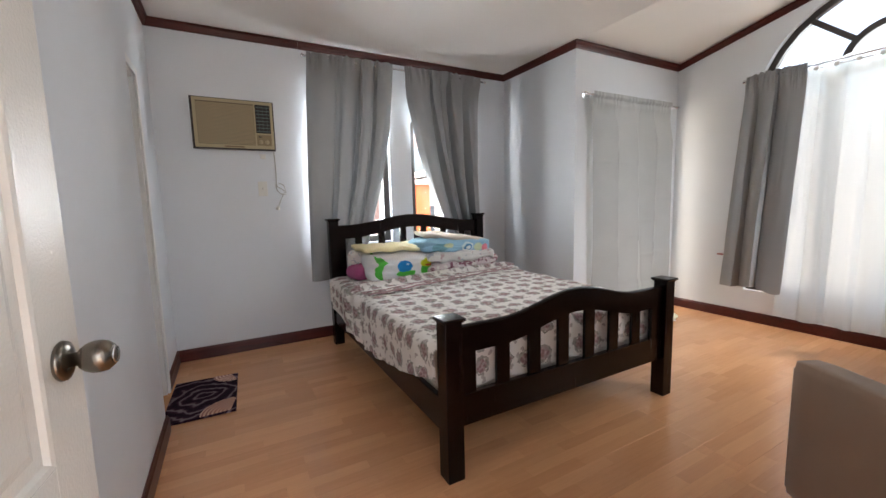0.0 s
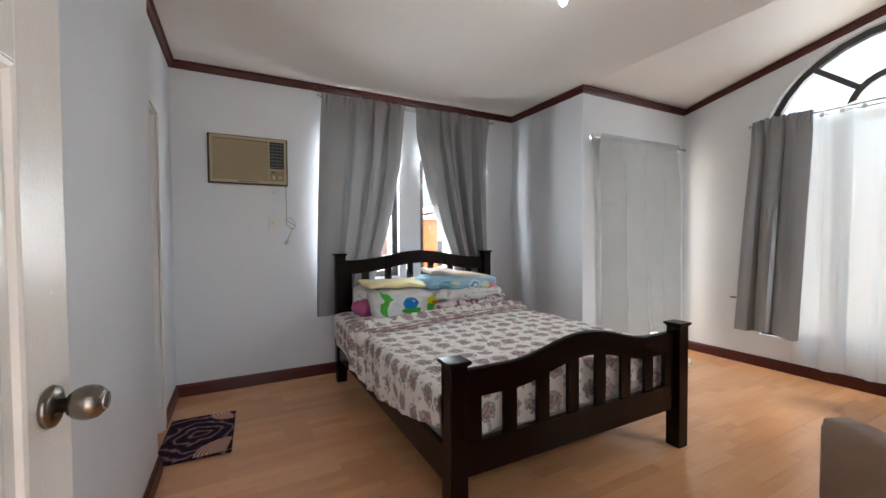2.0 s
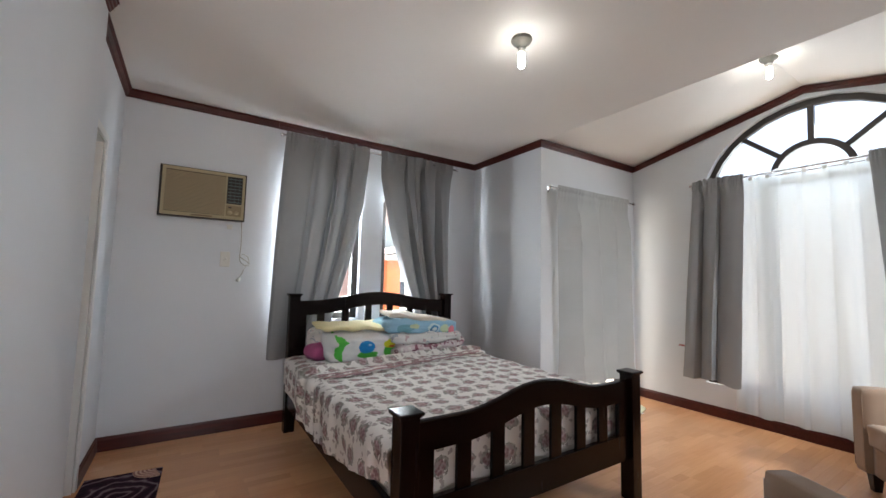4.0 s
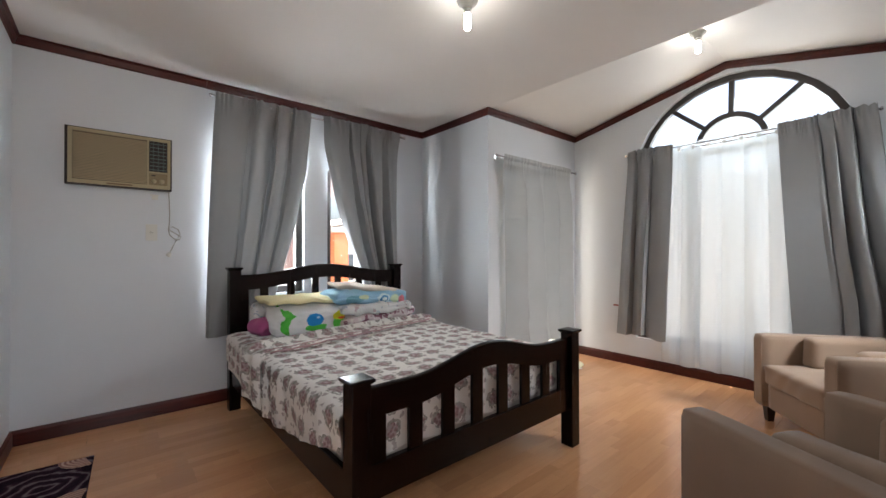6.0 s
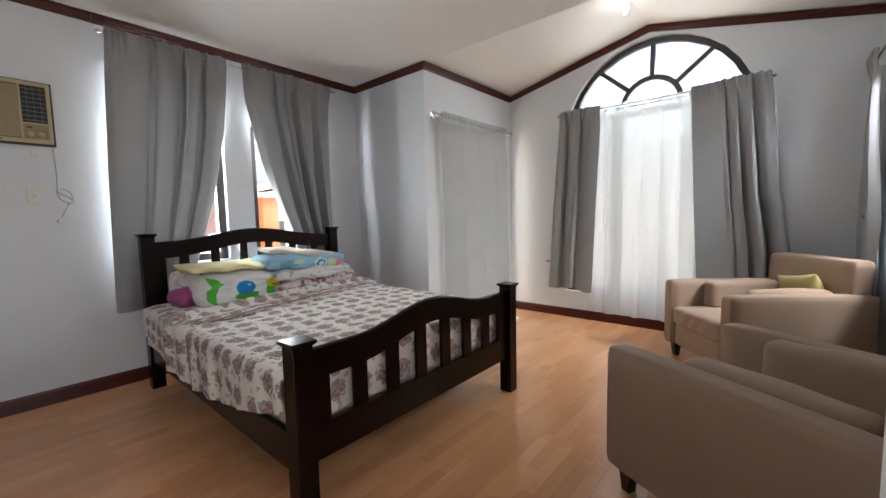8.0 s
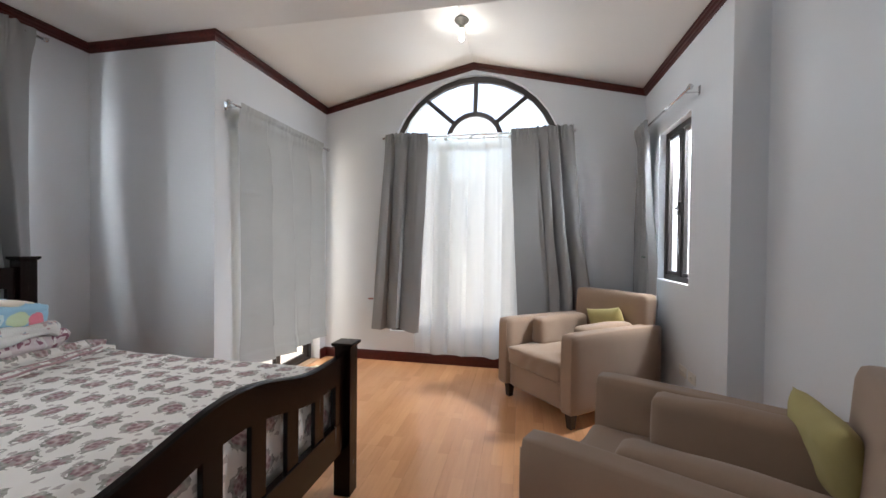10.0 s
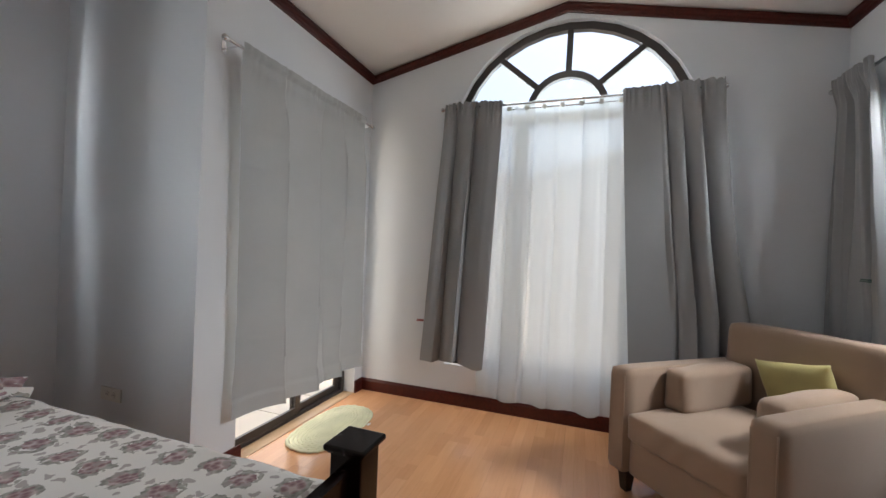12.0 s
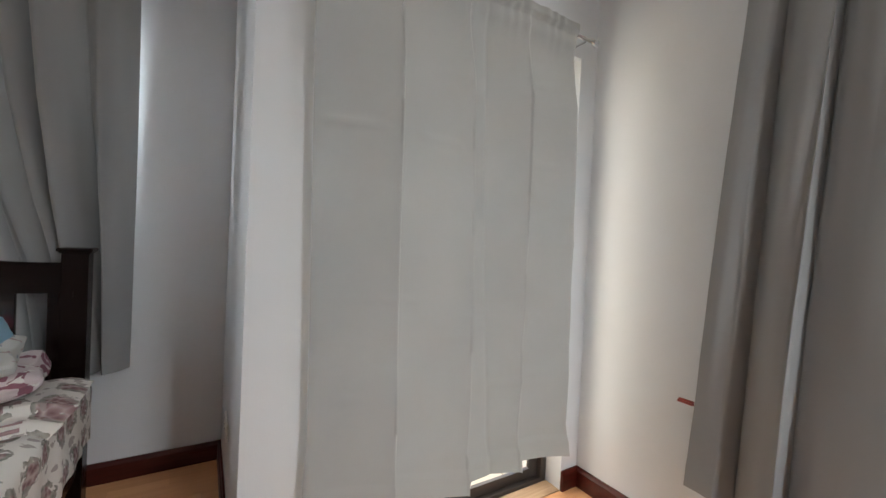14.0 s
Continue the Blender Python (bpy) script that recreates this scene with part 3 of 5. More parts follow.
def entry_door():
    d = tagged(new("door_entry"), "cream painted panelled door standing open against the wall", "door", kind="structure")
    d.matrix_world = pose(0.648, 0.85, 0, 0, 0, -5.7)
    # local: the leaf lies along +y from the hinge, faces +x
    W, H, TH = 0.875, 2.07, 0.036
    part("leaf", boxes(((-TH, 0, 0.01), (-0.008, W, H), 0.002)), DOORPAINT, d)
    st = 0.128
    rows = [(0.01, 0.23), (0.68, 0.852), (1.55, 1.66), (H - 0.115, H)]
    for y0, y1 in ((0, st), (W - st, W), ((W - 0.1) / 2, (W + 0.1) / 2)):
        part("stile", boxes(((-0.0085, y0, 0.01), (0, y1, H), 0.0015)), DOORPAINT, d)
    for z0, z1 in rows:
        for y0, y1 in ((st, (W - 0.1) / 2), ((W + 0.1) / 2, W - st)):
            part("rail", boxes(((-0.0085, y0 - 0.001, z0), (-0.0002, y1 + 0.001, z1), 0.0015)), DOORPAINT, d)
    for (za, zb) in zip([r[1] for r in rows[:-1]], [r[0] for r in rows[1:]]):
        for y0, y1 in ((st, (W - 0.1) / 2), ((W + 0.1) / 2, W - st)):
            bm = bmesh.new()
            prof = [(0.0, -0.001), (0.006, 0.003), (0.014, 0.001), (0.020, -0.006), (0.042, -0.006), (0.060, -0.001)]
            rings = [[bm.verts.new((h, y, z)) for y, z in ((y0 + o, za + o), (y1 - o, za + o), (y1 - o, zb - o), (y0 + o, zb - o))] for o, h in prof]
            for r0, r1 in zip(rings, rings[1:]):
                for i in range(4):
                    bm.faces.new((r0[i], r0[(i + 1) % 4], r1[(i + 1) % 4], r1[i]))
            bm.faces.new(rings[-1])
            bmesh.ops.recalc_face_normals(bm, faces=bm.faces)
            part("panel", bm, DOORPAINT, d)
    k = new("door_handle")
    k.parent = d
    k.matrix_basis = pose(0, W - 0.071, 1.013, 0, 90, 0)
    tagged(k, "round brushed steel knob set")
    part("rose", lathe([(0.033, 0), (0.035, 0.003), (0.033, 0.009), (0.024, 0.013), (0.016, 0.015)], 28), STEEL, k, smooth=True)
    part("knob", lathe([(0.012, 0.013), (0.012, 0.026), (0.018, 0.028), (0.024, 0.035), (0.028, 0.046), (0.0285, 0.056), (0.026, 0.066), (0.019, 0.074), (0.016, 0.076)], 28), STEEL, k, smooth=True)
    part("keyhole", lathe([(0.0155, 0.075), (0.015, 0.078), (0.009, 0.074), (0.003, 0.073)], 20), CHROME, k, smooth=True)


entry_door()
mesh_object("jamb_entry", boxes(((0.64, YD - 0.12, 0), (0.648, 0.84, 2.10)), ((1.545, YD - 0.12, 0), (1.56, YD, 2.10)), ((0.65, YD - 0.12, 2.10), (1.56, YD, 2.118))), JAMB, kind="structure")


def bath_door():
    d = tagged(new("door_bathroom"), "white painted door, closed, in a plain white frame", "door", kind="structure")
    part("door_frame", boxes(((XW - 0.12, BD1 - 0.035, 0), (XW - 0.002, BD1, BDT)), ((XW - 0.12, BD0, 0), (XW - 0.002, BD0 + 0.035, BDT)), ((XW - 0.12, BD0 + 0.035, BDT - 0.035), (XW - 0.002, BD1 - 0.035, BDT)),
         ((XW, BD1 - 0.02, 0), (XW + 0.014, BD1 + 0.03, BDT + 0.03), 0.004), ((XW, 3.40, BDT - 0.02), (XW + 0.014, BD1 - 0.02, BDT + 0.03), 0.004)), JAMB, d)
    part("leaf", boxes(((XW - 0.10, BD0 + 0.037, 0.01), (XW - 0.062, BD1 - 0.037, BDT - 0.037), 0.002)), DOORPAINT, d)


bath_door()


# ---- curtains ----
def curtain(name, put, left, right, top, bottom, folds, mat, label, group, seed=0, amp=0.03, nu=130, nv=50, flat=(), scallop=0.0, pleats=(), creases=(), gather=1.0, gathers=110, wrap=(0.0, 0.0)):
    """Hanging cloth. put(u, z, off) gives a point; left/right: [(v, u)] edges with v from top 0 to bottom 1; top, bottom: heights (bottom may be f(s)).
    folds: [(s, phase)] reading of fold phase across the cloth; flat: [(s, gain)] how deep the folds are across it."""
    rnd = random.Random(seed)
    ph = [rnd.uniform(0, 6.28) for _ in range(6)]
    bm = bmesh.new()
    uvl = bm.loops.layers.uv.new("UVMap")
    grid = []
    for i in range(nu + 1):
        s = i / nu
        col = []
        zb = bottom(s) if callable(bottom) else bottom
        for j in range(nv + 1):
            v = j / nv
            l, r = curve_between(left, v), curve_between(right, v)
            gain = curve_between(flat, s) if flat else 1.0
            p = curve_between(folds, s) * 2 * math.pi + 0.5 * math.sin(1.8 * v + ph[0])
            grow = 0.55 + 0.65 * min(1, v * 2.2)
            k = folds[-1][1]
            w = 1.9 * abs(math.sin(p / 2)) ** 0.55 - 1.15 + 1.1 * noise.noise(Vector((curve_between(folds, s) * 1.9 + seed * 7, v * 1.1, seed))) + 0.35 * noise.noise(Vector((curve_between(folds, s) * 4.3, v * 2.2, seed + 5)))
            off = amp * gain * grow * w + 0.006 * math.sin(5 * s + 3 * v + ph[3])
            off += 0.005 * noise.noise(Vector((s * 3, v * 9, seed + 3))) * min(1, v * 4)
            if pleats and v > 0.02:
                edges = [0.0] + [c + 0.008 * math.sin(4 * v + c * 9) for c in pleats] + [1.0]
                for a, c in zip(edges, edges[1:]):
                    if a <= s <= c:
                        q = (s - a) / (c - a)
                        off += 0.075 * min(1, v * 5) * (q ** 2.2 if q < 0.93 else (1 - q) / 0.07) - 0.018
            for c in creases:
                off += 0.011 * math.exp(-((v - c - 0.006 * math.sin(5 * s + 30 * c)) / 0.007) ** 2) * max(0.0, noise.noise(Vector((s * 4.5, c * 23, seed))))
            if v > 0.955:
                off += 0.004
            for c, k in ((0.0, wrap[0]), (1.0, wrap[1])):
                q = max(0.0, 1 - abs(s - c) / 0.07)
                off -= k * q * q * min(1, v * 6)
            head = math.exp(-(v / 0.05) ** 2) * (min(1.0, 0.5 + gain) if flat else 1.0) * gather
            off = off * (1 - 0.9 * head) + 0.020 * min(1, head / (0.4 * max(gather, 0.1))) * (1 if gather else 0) + 0.016 * head * math.sin(s * gathers + 2 * math.sin(s * 31 + ph[4]))
            tz = top + 0.004 + (scallop * max(0, math.sin(s * math.pi * 7)) if scallop else gather * 0.018 * abs(math.sin(s * gathers * 0.5 + ph[5])) * (gain if flat else 1))
            z = tz + (zb - tz) * v
            u = l + (r - l) * s + 0.5 * amp * gain * math.cos(p)
            col.append(bm.verts.new(put(u, z, off)))
        grid.append(col)
    for i in range(nu):
        for j in range(nv):
            f = bm.faces.new((grid[i][j], grid[i + 1][j], grid[i + 1][j + 1], grid[i][j + 1]))
            for lo, (a, b) in zip(f.loops, ((i, j), (i + 1, j), (i + 1, j + 1), (i, j + 1))):
                lo[uvl].uv = (a / nu * 1.4, b / nv * 2.0)
    ob = mesh_object(name, bm, mat, None, label, "curtain", group, smooth=True)
    return ob


def rod(name, a, b, label, brackets=True, wall_n=(0, 1), stand=0.07, r=0.009, group="curtain rods"):
    a, b = Vector(a), Vector(b)
    ob = thing(name, label, "curtain rod", group=group)
    d = (b - a).normalized()
    part("pole", tube([a, b], r, 12), CHROME, ob, smooth=True)
    for p, s in ((a, -1), (b, 1)):
        q = Vector((0, 0, 1)).rotation_difference(d * s).to_matrix().to_4x4()
        part("finial", lathe([(r, -0.002), (r * 1.5, 0.004), (r * 1.1, 0.010), (r * 1.9, 0.018), (r * 1.9, 0.026), (r * 0.8, 0.034)], 14, Matrix.Translation(p) @ q), CHROME, ob, smooth=True)
    if brackets:
        n = Vector((*wall_n, 0))
        for p in (a + d * 0.05, b - d * 0.05):
            bm = tube([p - Vector((0, 0, 0.012)), p + n * (stand - 0.004) - Vector((0, 0, 0.012))], 0.005, 8)
            c = p + n * (stand - 0.003)
            lo, hi = c - Vector((0.012, 0.012, 0.03)), c + Vector((0.012, 0.012, 0.03))
            for k in (0, 1):
                if abs(n[k]) > 0.5:
                    lo[k], hi[k] = sorted((c[k] - 0.001 * n[k], c[k] + 0.003 * n[k]))
            box(bm, lo, hi)
            part("bracket", bm, CHROME, ob)
    return ob


NC = YN - 0.085
put_n = lambda u, z, o: (u, NC - o, z)
rod("curtain_rod", (1.70, NC, 2.60), (3.61, NC, 2.60), "thin chrome curtain rod above the bed windows", wall_n=(0, 1), stand=0.085)
curtain("curtain", put_n, [(0, 1.72), (0.5, 1.68), (1, 1.655)], [(0, 2.50), (0.1, 2.50), (0.3, 2.46), (0.55, 2.36), (0.75, 2.24), (1, 2.08)], 2.625, lambda s: 0.575 - 0.015 * s, [(0, 0.3), (0.34, 1.0), (0.6, 2.0), (0.78, 3.0), (1, 3.9)], CURTAIN,
        "grey blackout curtain gathered on a rod, pulled aside beside the bed", "curtains", 1, 0.064, wrap=(0.03, 0), flat=[(0, 0.4), (0.2, 0.6), (0.4, 1.1), (1, 1.1)])
curtain("curtain", put_n, [(0, 2.635), (0.15, 2.66), (0.4, 2.79), (0.6, 2.93), (0.75, 3.06), (1, 3.16)], [(0, 3.55), (1, 3.545)], 2.625, 0.575, [(0, 0.1), (0.30, 1.0), (0.45, 2.0), (0.52, 3.0), (0.75, 4.0), (1, 4.8)], CURTAIN,
        "grey blackout curtain gathered on a rod, swept towards the corner", "curtains", 2, 0.064, wrap=(0, 0.03), flat=[(0, 0.8), (0.5, 1.1), (1, 0.6)])

DC = YJ - 0.09
put_d = lambda u, z, o: (u, DC - o, z)
rod("curtain_rod", (4.012, DC, 2.252), (5.425, DC, 2.252), "thin chrome curtain rod above the balcony door", stand=0.09)
curtain("curtain", put_d, [(0, 4.090), (0.15, 4.122), (0.5, 4.135), (0.85, 4.150), (1, 4.138)], [(0, 5.30), (0.15, 5.30), (0.3, 5.315), (0.8, 5.335), (0.92, 5.335), (1, 5.37)], 2.278, lambda s: 0.290 - 0.02 * s + 0.012 * math.sin(9 * s), [(0, 0), (1, 1.6)], CURTAIN_SILVER,
        "silvery grey curtain hanging nearly flat over the balcony door", "curtains", 3, 0.014, nu=220, nv=160, pleats=(0.272, 0.515, 0.755), creases=(0.16, 0.33, 0.50, 0.62, 0.70, 0.80, 0.965), gather=0.15)

EC = XE - 0.09
put_e = lambda u, z, o: (EC - o, u, z)
rod("curtain_rod", (EC, 2.80, 2.360), (EC, 0.92, 2.360), "thin chrome curtain rod across the arched window", wall_n=(1, 0), stand=0.09)
curtain("curtain", put_e, [(0, 2.795), (0.5, 2.865), (1, 2.935)], [(0, 2.335), (0.5, 2.375), (1, 2.42)], 2.385, lambda s: 0.355 - 0.03 * math.sin(9 * s) * s, [(0, 0.35), (0.33, 1.0), (0.62, 2.0), (1, 2.6)], CURTAIN,
        "grey curtain bunched on a chrome rod at the arched window", "curtains", 4, 0.050, flat=[(0, 0.4), (0.3, 1.2), (0.65, 1.2), (0.76, 0.4), (1, 0.15)])
curtain("curtain", put_e, [(0, 1.508), (0.5, 1.46), (1, 1.405)], [(0, 0.935), (0.5, 0.845), (0.75, 0.76), (1, 0.735)], 2.390, 0.34, [(0, 0.4), (0.5, 1.0), (0.6, 2.0), (0.82, 3.0), (1, 3.7)], CURTAIN,
        "grey curtain bunched on a chrome rod behind the armchair", "curtains", 5, 0.045, flat=[(0, 0.15), (0.4, 0.25), (0.5, 1.3), (1, 1.2)])
put_s = lambda u, z, o: (XE - 0.055 - o, u, z)
curtain("sheer_curtain", put_s, [(0, 2.44), (0.5, 2.46), (1, 2.475)], [(0, 1.42), (1, 1.38)], 2.366, lambda s: 0.120 + 0.012 * math.sin(23 * s), [(0, 0), (0.4, 2.4), (1, 6)], SHEER,
        "thin white sheer curtain with eyelets, lit from outside", "curtains", 6, 0.016, nu=140, scallop=0.028, gather=0.0)
eye_ob = thing("eyelet_rod", "slim chrome rod with eyelets carrying the sheer curtain", "curtain rod")
part("pole", tube([(XE - 0.055, 2.75, 2.333), (XE - 0.055, 1.05, 2.333)], 0.005, 8), CHROME, eye_ob, smooth=True)
for k in range(8):
    y = 2.42 - 0.13 * k
    part("eyelet", lathe([(0.013, -0.002), (0.019, -0.002), (0.019, 0.002), (0.013, 0.002)], 16, pose(XE - 0.072, y, 2.333, 0, 90, 0)), PLASTIC, eye_ob, smooth=True)

SC = YS + 0.085
put_so = lambda u, z, o: (u, SC + o, z)
rod("curtain_rod", (4.375, SC, 2.290), (5.54, SC, 2.290), "thin chrome curtain rod above the casement window", wall_n=(0, -1), stand=0.085)
curtain("curtain", put_so, [(0, 5.165), (0.25, 5.09), (0.68, 4.99), (1, 4.97)], [(0, 5.50), (1, 5.53)], 2.318, 0.40, [(0, 0), (1, 3.2)], CURTAIN,
        "grey curtain pushed into the corner beside the casement window", "curtains", 7, 0.030)


# ---- bed ----
def arched_rail(x0, x1, z_end, z_mid, thick, y0, y1, flat_end=0.12):
    """A rail whose top swells in the middle and whose underside follows it."""
    n = 40
    bm = bmesh.new()
    cols = []
    for i in range(n + 1):
        s = i / n
        t = max(0, min(1, (s - flat_end) / (1 - 2 * flat_end)))
        h = z_end + (z_mid - z_end) * (0.5 - 0.5 * math.cos(2 * math.pi * t))
        x = x0 + (x1 - x0) * s
        b = 0.006
        sec = [(y0, h - thick), (y0, h - b), (y0 + b, h), (y1 - b, h), (y1, h - b), (y1, h - thick)]
        cols.append([bm.verts.new((x, y, z)) for y, z in sec])
    for a, c in zip(cols, cols[1:]):
        for k in range(6):
            bm.faces.new((a[k], a[(k + 1) % 6], c[(k + 1) % 6], c[k]))
    bm.faces.new(cols[0][::-1])
    bm.faces.new(cols[-1])
    bmesh.ops.recalc_face_normals(bm, faces=bm.faces)
    return bm


BX0, BX1 = 1.780, 3.440


def rail_height(x, x0, x1, z_end, z_mid, flat_end=0.12):
    t = max(0, min(1, ((x - x0) / (x1 - x0) - flat_end) / (1 - 2 * flat_end)))
    return z_end + (z_mid - z_end) * (0.5 - 0.5 * math.cos(2 * math.pi * t))


def bed():
    b = thing("bed", "dark espresso wooden double bed with arched slatted ends", "bed")
    pw = 0.086
    for y0, h, nm in ((2.203, 0.744, "footboard"), (4.318, 1.136, "headboard")):
        ends = new(nm)
        ends.parent = b
        for x in (BX0, BX1 - pw):
            part("post", boxes(((x, y0, 0), (x + pw, y0 + pw, h), 0.003)), BEDWOOD, ends)
            c = boxes(((x - 0.006, y0 - 0.006, h), (x + pw + 0.006, y0 + pw + 0.006, h + 0.006), 0.002), ((x - 0.014, y0 - 0.014, h + 0.006), (x + pw + 0.014, y0 + pw + 0.014, h + 0.022), 0.006, 3))
            part("post_cap", c, BEDWOOD, ends)
        yy0, yy1 = y0 + 0.028, y0 + 0.060
        x0, x1 = BX0 + pw, BX1 - pw
        if nm == "footboard":
            ze, zm, th = 0.716, 0.800, 0.128
            part("top_rail", arched_rail(x0, x1, ze, zm, th, yy0, yy1, 0.16), BEDWOOD, ends)
            part("bottom_rail", boxes(((x0, yy0, 0.240), (x1, yy1, 0.392), 0.003)), BEDWOOD, ends)
            low, xs, sw = 0.392, [2.117 + 0.20 * k for k in range(6)], 0.076
            stiles = ((x0, 1.955), (3.262, x1))
        else:
            ze, zm, th = 1.095, 1.175, 0.125
            part("top_rail", arched_rail(x0, x1, ze, zm, th, yy0, yy1, 0.05), BEDWOOD, ends)
            part("bottom_rail", boxes(((x0, yy0, 0.30), (x1, yy1, 0.52), 0.003)), BEDWOOD, ends)
            low, xs, sw = 0.52, [2.62 + 0.2255 * k for k in (-2.5, -1.5, -0.5, 0.5, 1.5, 2.5)], 0.065
            stiles = ((x0, 1.93), (3.31, x1))
        fe = 0.16 if nm == "footboard" else 0.05
        for x in xs:
            z = rail_height(x, x0, x1, ze, zm, fe) - th + 0.006
            part("slat", boxes(((x - sw / 2, yy0 + 0.006, low), (x + sw / 2, yy1 - 0.006, z), 0.002)), BEDWOOD, ends)
        for a, c in stiles:
            z = rail_height((a + c) / 2, x0, x1, ze, zm, fe) - th + 0.004
            part("stile", boxes(((a, yy0 + 0.002, low), (c, yy1 - 0.002, z), 0.002)), BEDWOOD, ends)
    for x in (BX0 + 0.012, BX1 - 0.040):
        part("side_rail", boxes(((x, 2.290, 0.215), (x + 0.028, 4.317, 0.375), 0.003)), BEDWOOD, b)
    part("slat_base", boxes(((BX0 + 0.042, 2.295, 0.25), (BX1 - 0.042, 4.316, 0.30))), BEDWOOD, b)
    return b


bed()
MX0, MX1, MY0, MY1, MZ = BX0 + 0.05, BX1 - 0.04, 2.300, 4.300, 0.610
m = thing("mattress", "thick mattress lying in the bed frame under a floral sheet", "mattress", (0, 0, 0.302))
bm = soft_box((MX1 - MX0, MY1 - MY0, MZ - 0.312), 0.05, 0.0)
ob = part("core", bm, MATTRESS, m, smooth=True)
ob.location = ((MX0 + MX1) / 2, (MY0 + MY1) / 2, 0)


def drape(x0, x1, y0, y1, top, drop_l, drop_r, drop_f, name, mat, label, off=0.0, seed=0, ny=110, wr=1.0, ridge=None, category="sheet"):
    """Cloth over the mattress: drops are f(position) lengths on the sides and at the foot."""
    bm = bmesh.new()
    uvl = bm.loops.layers.uv.new("UVMap")
    nt, nd = 70, 14
    W, L, r = x1 - x0, y1 - y0, 0.045
    sv = [-(1 - i / nd) for i in range(nd)] + [i / nt for i in range(nt + 1)] + [1 + (i + 1) / nd for i in range(nd)]
    tv = ([-(1 - i / nd) for i in range(nd)] if drop_f else []) + [i / ny for i in range(ny + 1)]
    verts, uvs = [], []
    for t in tv:
        row, urow = [], []
        yf = max(t, 0)
        y = y0 + L * yf
        for s in sv:
            df = -min(t, 0) * (drop_f(0) if drop_f else 0) * (0.12 if s < 0 or s > 1 else 1)
            sx = max(0, min(1, s))
            dl = -s * drop_l(yf) if s < 0 else ((s - 1) * drop_r(yf) if s > 1 else 0)
            if s < 0 or s > 1:
                over = dl
                side = -1 if s < 0 else 1
            else:
                over, side = 0, 0
            x = x0 + W * sx
            q = max(over, df)

            def bend(d):
                if d <= 0:
                    return 0, 0
                a = min(d / r, math.pi / 2)
                return r * math.sin(a), r * (1 - math.cos(a)) + max(0, d - r * math.pi / 2)

            ox, oz1 = bend(over)
            oy, oz2 = bend(df)
            X = x + side * ox
            Y = y - oy
            Z = top - max(oz1, oz2)
            p = Vector((X * 1.0, Y, Z))
            n1 = noise.noise(Vector((X * 2.2 + seed, Y * 5.5 + X * 1.4, Z * 2)))
            n2 = noise.noise(Vector((X * 9 + seed, Y * 13, Z * 9 + 3)))
            n3 = noise.noise(Vector((X * 1.3 + seed + 7, Y * 17 + X * 3, 1.5)))
            wv = wr * (0.006 * n1 + 0.0025 * n2 + 0.004 * max(0, n3) ** 0.8)
            if ridge:
                wv += ridge(X, Y)
            hang = 0
            if over > 0.02:
                hang = wr * 0.006 * math.sin(Y * 9 + 2 * n1 * 3 + seed) * min(1, over * 5)
                X += side * (hang + 0.008 + abs(wv))
            else:
                Z += wv
            if df > 0.02:
                Y -= 0.0
                Y += wr * 0.010 * n2 - 0.002
            X += 0
            row.append(bm.verts.new((X, Y, Z + off)))
            urow.append((x + side * over, y - df))
        verts.append(row)
        uvs.append(urow)
    for i in range(len(verts) - 1):
        for j in range(len(verts[0]) - 1):
            f = bm.faces.new((verts[i][j], verts[i][j + 1], verts[i + 1][j + 1], verts[i + 1][j]))
            for lo, (a, b) in zip(f.loops, ((i, j), (i, j + 1), (i + 1, j + 1), (i + 1, j))):
                lo[uvl].uv = uvs[a][b]
    ob = mesh_object(name, bm, mat, None, label, category, smooth=True)
    return ob


def hem_left(v):
    y = MY0 + (MY1 - MY0) * v
    return MZ - curve_between([(2.2, 0.44), (2.45, 0.385), (2.8, 0.30), (3.15, 0.255), (3.40, 0.245), (3.75, 0.33), (4.4, 0.34)], y)


drape(MX0 - 0.008, MX1 + 0.006, MY0 + 0.03, MY1 - 0.01, MZ + 0.008, hem_left, lambda v: 0.28, lambda v: 0.25, "bed_sheet", FLORAL, "white cotton sheet with mauve rose bunches hanging over the bed's side", 0, 3, wr=2.0)


def fold_line(x):
    return 3.42 + (x - 1.84) * 0.22


